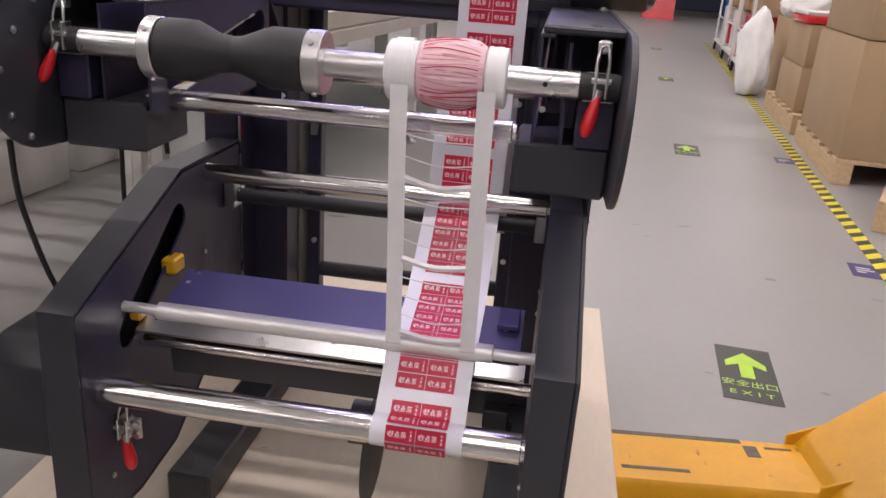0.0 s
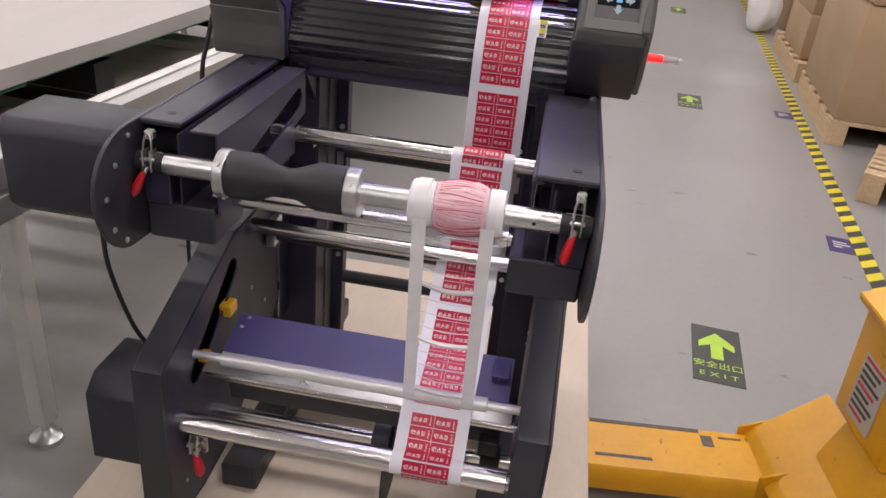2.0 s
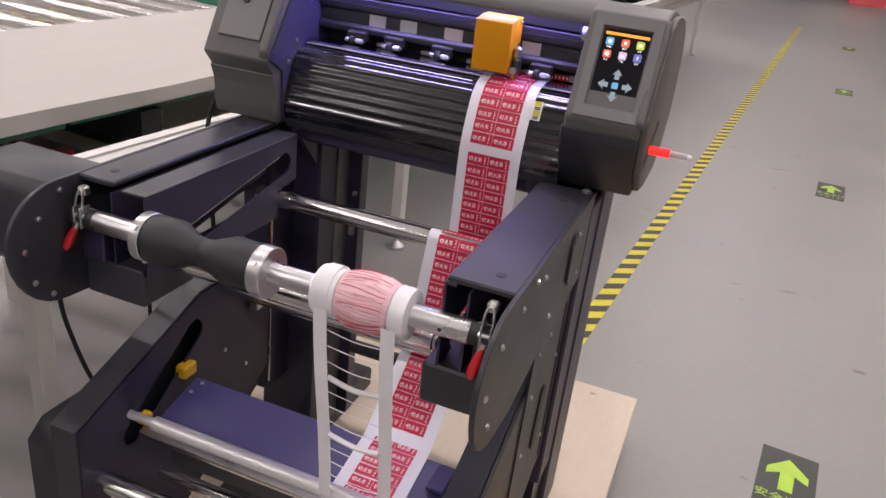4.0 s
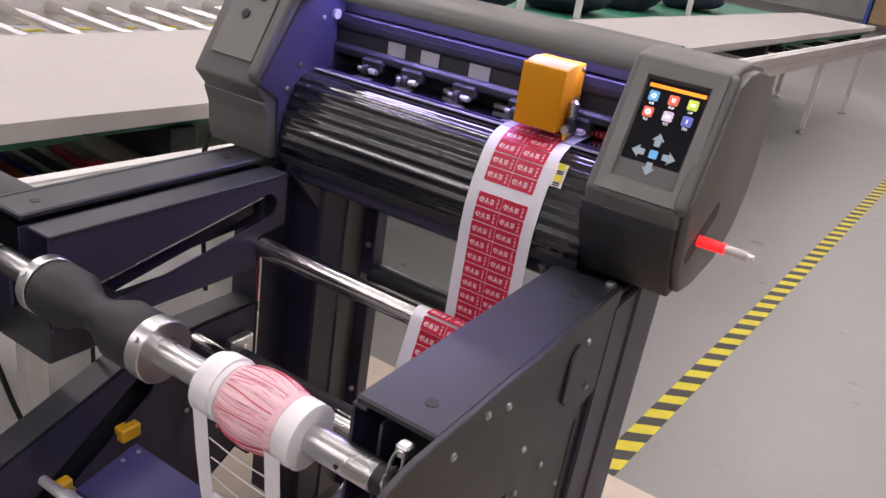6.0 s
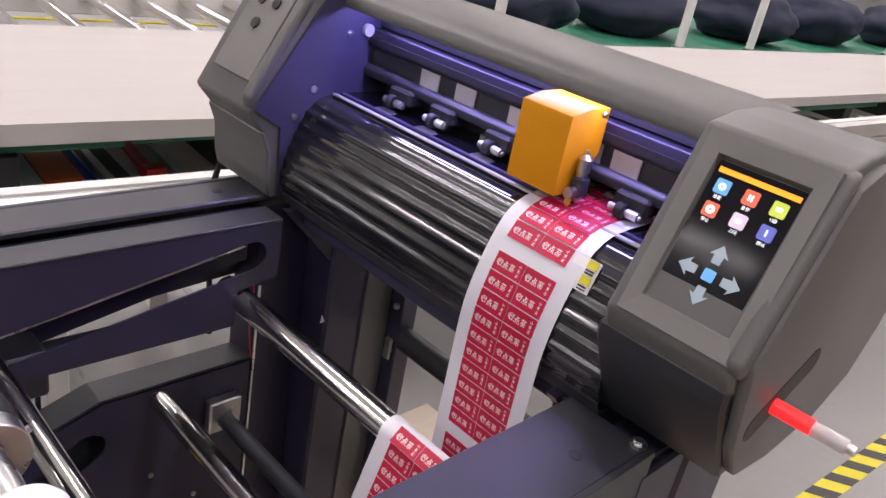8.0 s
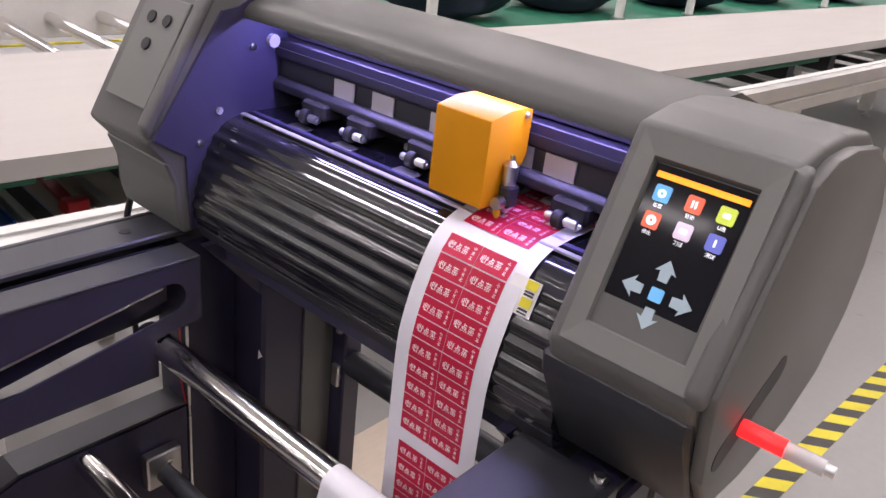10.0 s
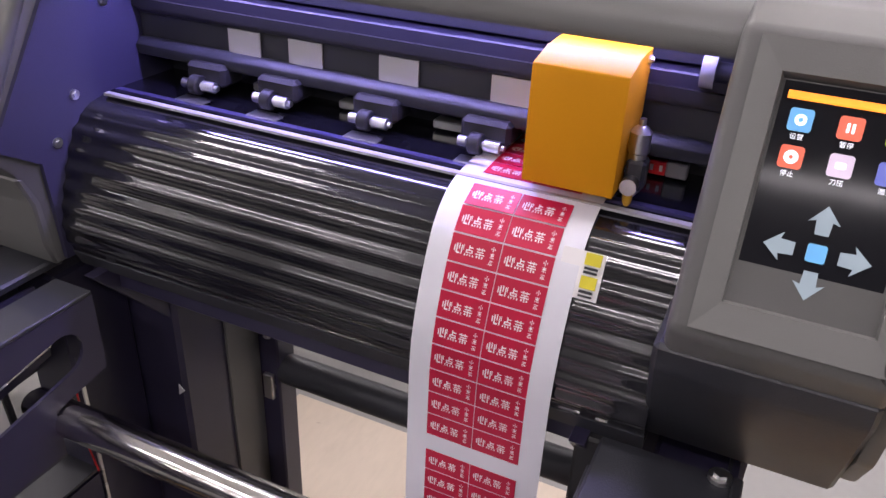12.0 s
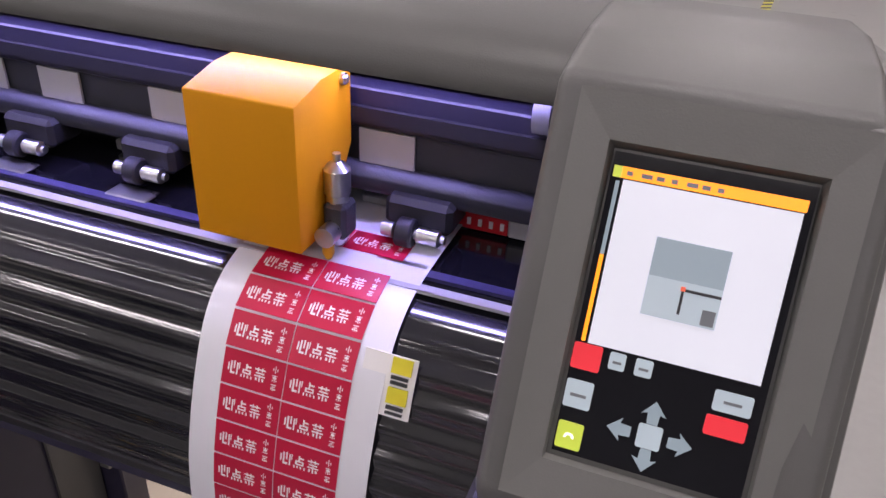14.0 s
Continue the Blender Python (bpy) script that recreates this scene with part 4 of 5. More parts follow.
def waste_roll():
    """Wound strips: two white ends and crumpled pink print between."""
    t = base("waste_roll", (-0.1, 0.82, 0.813), "crumpled roll of pink and white label waste on the shaft", "roll")
    rnd = random.Random(5)
    n = 120
    bm = bmesh.new()
    rings = []
    xs = [-0.126 + 0.064 * k / 22 for k in range(23)]
    wob = [rnd.uniform(-1, 1) for _ in range(n)]
    ph = [rnd.uniform(0, 6) for _ in range(n)]
    for i, x in enumerate(xs):
        u = i / 22
        r0 = 0.0270 + 0.0068 * math.sin(math.pi * u) ** 0.7
        ring = []
        for k in range(n):
            a = 2 * math.pi * k / n
            r = r0 + 0.0011 * wob[k] * math.sin(math.pi * u) ** 0.5 + 0.0005 * math.sin(5 * u + ph[k]) + 0.0013 * noise.noise(Vector((x * 60, math.cos(a) * 2, math.sin(a) * 2)))
            ring.append(bm.verts.new((x, 0.82 + r * math.cos(a), 0.813 + r * math.sin(a))))
        rings.append(ring)
    for p, q in zip(rings, rings[1:]):
        for k in range(n):
            bm.faces.new((p[k], p[(k + 1) % n], q[(k + 1) % n], q[k]))
    part("crumpled_print", bm, M_pinkrow, t, "crumpled pink printed waste", smooth=80)
    # crimson slivers between the folds
    sl = bmesh.new()
    for k in range(46):
        a = 2 * math.pi * (k + rnd.uniform(-0.3, 0.3)) / 46
        pts = []
        for i in range(7):
            u = 0.08 + 0.84 * i / 6
            r = 0.0276 + 0.0068 * math.sin(math.pi * u) ** 0.7
            aa = a + 0.06 * math.sin(u * 4 + k)
            pts.append((-0.126 + 0.064 * u, 0.82 + r * math.cos(aa), 0.813 + r * math.sin(aa)))
        cable(pts, rnd.choice((0.0002, 0.0003, 0.0005)), sl, 5, 2)
    tagged(part("crimson_sliver", sl, M_crimson, t), kind="stuff")
    for a, b, r in ((-0.157, -0.126, 0.0285), (-0.062, -0.041, 0.0290)):
        prof = [(a, 0.014), (a, r - 0.003), (a + 0.002, r)]
        m = 6
        for i in range(1, m):
            prof.append((a + (b - a) * i / m, r + 0.0006 * math.sin(i * 2.3)))
        prof += [(b - 0.001, r), (b, r - 0.003), (b, 0.014)]
        part("wound_strip", lathe(prof, (0, 0.82, 0.813), "x", 44), M_waste, t, "wound white edge strip")
    part("loose_layer", lathe([(-0.149, 0.0295), (-0.133, 0.0298)], (0, 0.821, 0.814), "x", 44), M_waste, t)
    return t


# ---- the label web ----
def rounded(points, rounds=3):
    p = [Vector(q) for q in points]
    for _ in range(rounds):
        q = [p[0]]
        for a, b in zip(p, p[1:]):
            q += [a.lerp(b, 0.25), a.lerp(b, 0.75)]
        p = q + [p[-1]]
    return p


WEB_A = [(1.36, 0.9905), (1.262, 0.9905), (1.2385, 0.9848), (1.2205, 0.9712), (1.2080, 0.9465), (1.1980, 0.919), (1.1917, 0.893), (1.1900, 0.86), (1.190, 0.56)]
WX0, WX1, AX0, AX1 = -0.149, -0.049, -0.1395, -0.0445
ARC = rounded(WEB_A)
ARC_S = [0.0]
for _a, _b in zip(ARC, ARC[1:]):
    ARC_S.append(ARC_S[-1] + (_b - _a).length)


def on_web(s):
    """Place and direction (y, z) at arc length s of the hanging web."""
    if s <= 0:
        return ARC[0] + Vector((-s, 0)), Vector((-1, 0))
    if s >= ARC_S[-1]:
        return ARC[-1] + Vector((0, -(s - ARC_S[-1]))), Vector((0, -1))
    k = next(i for i in range(1, len(ARC_S)) if ARC_S[i] >= s)
    u = (s - ARC_S[k - 1]) / (ARC_S[k] - ARC_S[k - 1])
    return ARC[k - 1].lerp(ARC[k], u), (ARC[k] - ARC[k - 1]).normalized()


def along(path, s):
    """Place and direction (y, z) at a length s along a path of points; straight on past its ends."""
    p = [Vector(q) for q in path]
    if s < 0:
        d = (p[1] - p[0]).normalized()
        return p[0] + d * s, d
    for a, b in zip(p, p[1:]):
        n = (b - a).length
        if s <= n:
            return a.lerp(b, s / n), (b - a).normalized()
        s -= n
    d = (p[-1] - p[-2]).normalized()
    return p[-1] + d * s, d


def arc_points(cy, cz, r, a0, a1, n=10):
    return [(cy + r * math.cos(radians(a0 + (a1 - a0) * k / n)), cz + r * math.sin(radians(a0 + (a1 - a0) * k / n))) for k in range(n + 1)]


WEB_B = [(1.1532, 0.575)] + arc_points(1.138, 0.76, 0.0152, 0, 180) + arc_points(1.066, 0.617, 0.0137, 10, -100) + [(0.956, 0.5215), (0.872, 0.5005)] + arc_points(0.84, 0.51, 0.0112, -70, -115, 4) + arc_points(0.78, 0.433, 0.0172, 60, 245, 14) + [(0.84, 0.37), (0.885, 0.345)]
ROW, GAP, ROWS_IN = 0.0182, 0.013, 10
GROUP = ROW * ROWS_IN + GAP

# strokes of the printed emblem, in a unit square each
STROKES = [
    [(0.0, 0.25, 0.12, 0.8), (0.22, 0.05, 0.36, 0.95), (0.36, 0.05, 0.62, 0.2), (0.48, 0.45, 0.6, 1.0), (0.74, 0.05, 0.86, 0.9), (0.92, 0.5, 1.0, 0.95)],
    [(0.4, 0.55, 0.52, 1.0), (0.52, 0.75, 0.85, 0.87), (0.15, 0.5, 0.85, 0.6), (0.15, 0.28, 0.85, 0.38), (0.15, 0.28, 0.28, 0.6), (0.72, 0.28, 0.85, 0.6), (0.02, 0.0, 0.14, 0.2), (0.28, 0.02, 0.4, 0.2), (0.56, 0.02, 0.68, 0.2), (0.86, 0.0, 0.98, 0.2)],
    [(0.05, 0.8, 0.95, 0.9), (0.28, 0.72, 0.38, 1.0), (0.62, 0.72, 0.72, 1.0), (0.15, 0.55, 0.85, 0.65), (0.05, 0.34, 0.95, 0.44), (0.44, 0.0, 0.56, 0.5), (0.15, 0.05, 0.3, 0.25), (0.7, 0.05, 0.85, 0.25)],
]
SMALL = [[(0.44, 0.0, 0.56, 1.0), (0.1, 0.3, 0.24, 0.65), (0.76, 0.3, 0.9, 0.65)], [(0.1, 0.8, 0.9, 0.9), (0.2, 0.4, 0.8, 0.7), (0.44, 0.0, 0.56, 1.0), (0.1, 0.1, 0.3, 0.25), (0.7, 0.1, 0.9, 0.25)], [(0.1, 0.75, 0.9, 0.87), (0.25, 0.5, 0.75, 0.6), (0.4, 0.0, 0.52, 0.6), (0.1, 0.1, 0.3, 0.4), (0.6, 0.1, 0.9, 0.3)]]


def label_mesh():
    bm = box(-0.0162, 0.0162, -0.0086, 0.0086, 0.0002, 0.0005)
    red = len(bm.faces)
    bm.faces.ensure_lookup_table()

    def bar(x0, y0, w, h, s):
        box(x0 + s[0] * w, x0 + s[2] * w, y0 + s[1] * h, y0 + s[3] * h, 0.0004, 0.0006, bm=bm)

    for k, g in enumerate(STROKES):
        for s in g:
            # the emblem leans forward a little
            bar(-0.0135 + k * 0.0070, -0.0036, 0.0063, 0.0068, s)
    for k, g in enumerate(SMALL):
        for s in g:
            bar(0.0098, 0.0026 - k * 0.0042, 0.0032, 0.0034, s)
    bm.faces.ensure_lookup_table()
    for i, f in enumerate(bm.faces):
        f.material_index = 0 if i < red else 1
    me = bpy.data.meshes.new("label")
    bm.to_mesh(me)
    bm.free()
    me.materials.append(M_crimson)
    me.materials.append(M_ink)
    return me


LABEL = label_mesh()
LABEL_X = (-0.1155, -0.0825)


def seat(p, d, x, o):
    """The pose of a label whose web goes towards d at p, in the space of a parent at o."""
    y = Vector((0, -d.x, -d.y))
    z = Vector((1, 0, 0)).cross(y)
    m = Matrix(((1, 0, 0), (0, y.y, y.z), (0, z.y, z.z))).transposed().to_4x4()
    m.translation = Vector((x, p.x, p.y)) - o
    return m


def label_web():
    o = Vector((-0.099, 1.12, 0.34))
    t = base("label_web", o, "white backing web printed with crimson labels in two columns", "label web")
    a = [(q.x, q.y) for q in ARC]
    loop = arc_points(1.1713, 0.56, 0.0187, 0, -180)
    part("hanging_web", sheet(a + loop[1:-1], AX0, AX1, 0.0003), M_paper, t, "white coated backing paper", smooth=60)
    part("lower_web", sheet(WEB_B, WX0, WX1, 0.0003), M_paper, t, "white coated backing paper", smooth=60)
    moving = []
    for g in range(-3, 4):
        for r in range(ROWS_IN):
            for x in LABEL_X:
                c = g * GROUP + GAP / 2 + ROW * (r + 0.5)
                if -0.42 < c < 0.36:
                    ob = new("label", LABEL)
                    ob.parent = t
                    moving.append((ob, c, x + 0.007))
    lower = []
    for g in range(-2, 6):
        for r in range(ROWS_IN):
            for x in LABEL_X:
                c = g * GROUP + GAP / 2 + ROW * (r + 0.5)
                ob = new("label", LABEL)
                ob.parent = t
                lower.append((ob, c, x))
    return moving, lower, o


def waste_strips():
    t = base("waste_strip", (-0.099, 0.82, 0.51), "white waste ladder pulled up from the peeling roller", "waste strip")
    top, low = Vector((0.7925, 0.803)), Vector((0.8285, 0.515))
    for a, b in ((-0.149, -0.132), (-0.066, -0.049)):
        pts = [low + Vector((0.008, -0.014)), low] + [low.lerp(top, k / 6) + Vector((0.002 * math.sin(k), 0)) for k in range(1, 7)]
        part("edge_strip", sheet([(p.x, p.y) for p in pts], a, b, 0.0003), M_waste, t, smooth=None)
    for k in range(12):
        u = 0.04 + 0.078 * k
        p = low.lerp(top, u)
        sag = 0.006 + 0.004 * math.sin(k * 1.7)
        part("cross_link", cable([(-0.133, p.x, p.y + 0.004), (-0.1, p.x + 0.002, p.y - sag * 0.5), (-0.065, p.x, p.y)], 0.0007 if k % 4 else 0.0035, n=5, steps=4), M_waste, t)


# ---- floor marks ----
def base_at(name, at, turn, label, category, group="", kind=""):
    e = base(name, at, label, category, group, kind)
    e.rotation_euler = (0, 0, radians(turn))
    ORIGIN[e] = Vector((0, 0, 0))
    return e


def floor_tape(x, y, slope, length):
    t = base_at("floor_tape", (x, y, 0), -math.degrees(math.atan(slope)), "worn yellow and black striped floor marking tape", "floor tape", "floor tapes", "structure")
    part("tape", box(-0.03, 0.03, 0, length, 0.0005, 0.0015), M_yellow, t)
    me = None
    n = int(length / 0.105)
    for k in range(n):
        y0 = 0.02 + k * 0.105
        if me is None:
            ob = part("stripe", prism([(-0.03, y0), (0.03, y0 + 0.045), (0.03, y0 + 0.095), (-0.03, y0 + 0.05)], 0.0012, 0.0019, "z"), M_tapeblack, t)
            me = ob
        else:
            ob = new("stripe", me.data)
            ob.parent = t
            ob.location = me.location + Vector((0, k * 0.105, 0))


def exit_sign(x, y, turn):
    t = base_at("floor_sign", (x, y, 0), turn, "dark vinyl exit sign with a lime arrow stuck on the floor", "floor sign", "exit signs")
    part("sheet", box(-0.069, 0.069, -0.145, 0.145, 0.0005, 0.0016), M_sign, t)
    part("arrow", prism([(-0.017, -0.028), (0.017, -0.028), (0.017, 0.045), (0.05, 0.025), (0.05, 0.055), (0.0, 0.112), (-0.05, 0.055), (-0.05, 0.025), (-0.017, 0.045)], 0.0016, 0.002, "z"), M_lime, t)
    part("lettering", letters("安全出口", 0.034, pose(0, -0.062, 0.0018)), M_lime, t)
    b = letters("E X I T", 0.032, pose(0, -0.108, 0.0018) @ Matrix.Diagonal((1.15, 0.9, 1, 1)))
    part("lettering", b, M_lime, t)


def blue_sign(x, y, turn):
    t = base_at("floor_sign", (x, y, 0), turn, "small violet vinyl sign with pale unreadable lines on the floor", "floor sign", "violet signs")
    part("sheet", box(-0.05, 0.05, -0.07, 0.07, 0.0005, 0.0013), M_violet, t)
    for k, (a, b) in enumerate(((-0.03, 0.02), (-0.03, 0.03), (-0.03, 0.0))):
        part("print_bar", box(a, b, 0.02 - k * 0.022, 0.03 - k * 0.022, 0.0013, 0.0017), M_paintwhite, t)


# ---- pallet truck ----
def pallet_truck():
    t = base_at("pallet_truck", (0.53, 1.338, 0), 6.0, "scuffed yellow hand pallet truck with a fork under the pallet", "pallet truck")
    for y in (0.0, -0.42):
        f = part("fork", prism([(-0.073, 0.108), (0.073, 0.108), (0.082, 0.095), (0.082, 0.052), (0.076, 0.052), (0.076, 0.09), (-0.076, 0.09), (-0.076, 0.052), (-0.082, 0.052), (-0.082, 0.095)], -1.0, 0.03, "y", 0.0), M_jack, t)
        f.matrix_basis = Matrix.Translation((0, y, 0)) @ Matrix.Rotation(radians(-90), 4, "Z") @ f.matrix_basis
        part("fork_heel", prism([(-0.01, 0.05), (0.02, 0.05), (0.10, 0.10), (0.10, 0.17), (0.06, 0.155), (-0.012, 0.125)], y - 0.083, y - 0.077, "y", 0.001), M_jack, t)
        part("fork_heel", prism([(-0.01, 0.05), (0.02, 0.05), (0.10, 0.10), (0.10, 0.17), (0.06, 0.155), (-0.012, 0.125)], y + 0.077, y + 0.083, "y", 0.001), M_jack, t)
    part("rear_plate", prism([(0.0, 0.10), (0.03, 0.10), (0.16, 0.22), (0.15, 0.24), (0.02, 0.13)], -0.50, 0.08, "y", 0.003), M_jack, t)
    part("tank", prism([(0.06, 0.05), (0.30, 0.05), (0.30, 0.36), (0.15, 0.36), (0.08, 0.17)], -0.34, -0.06, "y", 0.01, 2), M_jack, t)
    hd = part("pump_housing", prism([(0.105, 0.29), (0.18, 0.24), (0.29, 0.27), (0.27, 0.53), (0.23, 0.57), (0.10, 0.53)], -0.22, -0.02, "y", 0.012, 2), M_jack, t)
    part("head_cap", prism([(0.09, 0.515), (0.245, 0.565), (0.24, 0.585), (0.08, 0.535)], -0.23, -0.01, "y", 0.004), M_jack, hd)
    m = Matrix.Translation((0.1025, -0.12, 0.39)) @ Matrix.Rotation(radians(-90), 4, "Z")
    lb = part("notice", turned(box(-0.045, 0.045, -0.002, 0.001, -0.075, 0.055), m), M_alu, hd, "grey notice plate with unreadable lines")
    for k in range(9):
        part("print_bar", turned(box(-0.038, 0.036 - 0.01 * (k % 3), -0.0028, -0.0018, 0.045 - k * 0.0135, 0.051 - k * 0.0135), m), M_tapeblack if k % 4 else M_red, lb)
    part("emblem", turned(lathe([(-0.0005, 0.012), (0.001, 0.012)], (0.0, -0.001, 0.09), "y", 24), m), M_tapeblack, hd)
    part("emblem", turned(lathe([(-0.0005, 0.0105), (0.0013, 0.0105)], (0.0, -0.0015, 0.09), "y", 24), m), M_jack, hd)
    for x0, x1, y0, y1 in ((-0.34, -0.1, 0.062, 0.074), (-0.34, -0.22, -0.045, -0.036), (-0.06, -0.01, 0.05, 0.056), (-0.1, -0.075, 0.02, 0.055)):
        part("worn_patch", box(x0, x1, y0, y1, 0.1075, 0.1086), M_jackworn, t)


# ---- goods beside the corridor ----
def pallet(x, y, turn, w=1.0, d=1.2):
    t = base_at("wooden_pallet", (x, y, 0), turn, "raw pine transport pallet on the grey floor", "pallet", "pallets")
    for k in range(6):
        part("deck_board", box(0, w, k * (d - 0.1) / 5, k * (d - 0.1) / 5 + 0.1, 0.11, 0.13, 0.002), M_wood, t)
    for u in (0.0, w / 2 - 0.045, w - 0.09):
        part("stringer", box(u, u + 0.09, 0, d, 0.018, 0.11, 0.002), M_wood, t)
        part("runner", box(u, u + 0.09, 0, d, 0, 0.018, 0.002), M_wood, t)
    return t


def carton(x, y, z, turn, w, d, h, tilt=0.0):
    t = base_at("carton", (x, y, z), turn, "large brown cardboard carton with taped seam", "carton", "cartons")
    part("body", box(0, w, 0, d, 0, h, 0.006, 2), M_card, t)
    part("tape", box(w / 2 - 0.03, w / 2 + 0.03, -0.001, d + 0.001, h - 0.0005, h + 0.001), M_wood, t)
    part("flap", box(0.004, w - 0.004, 0.004, d / 2 - 0.002, h, h + 0.004), M_card, t)
    part("flap", box(0.004, w - 0.004, d / 2 + 0.002, d - 0.004, h, h + 0.004), M_card, t)


def blob(parent, name, at, size, mat, seed, amp=0.25, label=""):
    b = bmesh.new()
    bmesh.ops.create_icosphere(b, subdivisions=4, radius=1)
    for v in b.verts:
        k = 1 + amp * noise.noise(v.co * 1.6 + Vector((seed, 0, 0))) + amp * 0.35 * noise.noise(v.co * 5 + Vector((0, seed, 0)))
        v.co = Vector((v.co.x * size[0], v.co.y * size[1], max(-0.92, v.co.z) * size[2])) * k
        v.co.z = max(v.co.z, -0.9 * size[2])
    turned(b, Matrix.Translation(at))
    return part(name, b, mat, parent, label, smooth=80)


def goods():
    pallet(1.345, 3.33, -24, 0.7, 0.5)
    pallet(1.42, 4.12, -6, 1.1, 1.15)
    carton(1.43, 4.13, 0.131, -6, 1.05, 1.1, 0.56)
    carton(1.45, 4.15, 0.70, -6, 1.02, 1.05, 0.6)
    pallet(1.56, 5.45, -5, 1.0, 1.2)
    carton(1.60, 5.62, 0.131, -5, 0.5, 0.8, 0.28)
    carton(1.61, 5.64, 0.418, -5, 0.5, 0.75, 0.26)
    carton(2.13, 5.6, 0.131, -5, 0.5, 0.9, 0.5)
    t = base_at("red_crate", (1.60, 5.75, 0.69), -5, "red plastic crate lid on stacked cartons", "crate")
    part("lid", box(0, 0.5, 0, 0.55, 0, 0.05, 0.01, 2), M_red, t)
    part("board", box(0.0, 0.9, 0.02, 0.5, 0.051, 0.075, 0.004), M_paintwhite, t)
    s = base_at("white_sack", (1.66, 7.3, 0.0), 0, "bulging white plastic sack standing on the floor", "sack", "sacks")
    blob(s, "bag", (0, 0, 0.34), (0.15, 0.22, 0.37), M_white, 3)
    s = base_at("white_sack", (2.12, 7.6, 0.65), 0, "bulging white plastic sack lying on cartons", "sack", "sacks")
    blob(s, "bag", (0, 0, 0.12), (0.22, 0.2, 0.14), M_white, 8)
    carton(1.9, 7.25, 0.0, -5, 0.6, 0.7, 0.65)
    for k, (x, y) in enumerate(((1.80, 8.2), (1.95, 9.6), (2.1, 11.0))):
        t = base_at("cage_trolley", (x, y, 0), -5, "white tubular cage trolley loaded with red crates", "trolley", "trolleys")
        for u in (0, 0.75):
            for v in (0, 1.0):
                part("post", rod((u, v, 0.12), (u, v, 1.3), 0.016, 10), M_paintwhite, t)
                w = part("castor", lathe([(u - 0.015, 0.055), (u + 0.015, 0.055)], (0, v, 0.055), "x", 16), M_rubber, t)
                part("fork", box(u - 0.022, u + 0.022, v - 0.02, v + 0.02, 0.06, 0.13, 0.004), M_steel, w)
        part("deck", box(-0.02, 0.77, -0.02, 1.02, 0.12, 0.15, 0.004), M_paintwhite, t)
        for z in (0.45, 0.8, 1.2):
            part("rail", rod((0, 0, z), (0, 1, z), 0.012, 8), M_paintwhite, t)
            part("rail", rod((0, 0, z), (0.75, 0, z), 0.012, 8), M_paintwhite, t)
        part("crate", box(0.05, 0.7, 0.05, 0.5, 0.15, 0.45, 0.012), M_red, t)
        part("crate", box(0.05, 0.7, 0.52, 0.95, 0.15, 0.6, 0.012), M_paintwhite if k else M_red, t)
        part("crate", box(0.08, 0.68, 0.1, 0.9, 0.62, 0.82, 0.012), M_card, t)
    t = base_at("red_stand", (2.15, 19.5, 0), 0, "red folding sign stand at the far end", "stand")
    part("panel", prism([(-0.3, 0), (-0.2, 0.8), (-0.17, 0.8), (-0.27, 0)], -0.35, 0.35, "x"), M_red, t)
    part("panel", prism([(0.0, 0), (-0.15, 0.8), (-0.18, 0.8), (-0.03, 0)], -0.35, 0.35, "x"), M_red, t)
    t = base_at("storage_rack", (-1.5, 21.5, 0), 0, "dark grey loaded storage rack along the far wall", "rack")
    for k in range(6):
        part("shelf_load", box(k * 1.4, k * 1.4 + 1.25, 0, 0.8, 0.15, 1.5 + 0.3 * (k % 3), 0.03), M_navycloth if k % 2 else M_card, t)
        part("upright", box(k * 1.4 - 0.1, k * 1.4 - 0.03, -0.05, 0.85, 0, 2.6), M_blue, t)


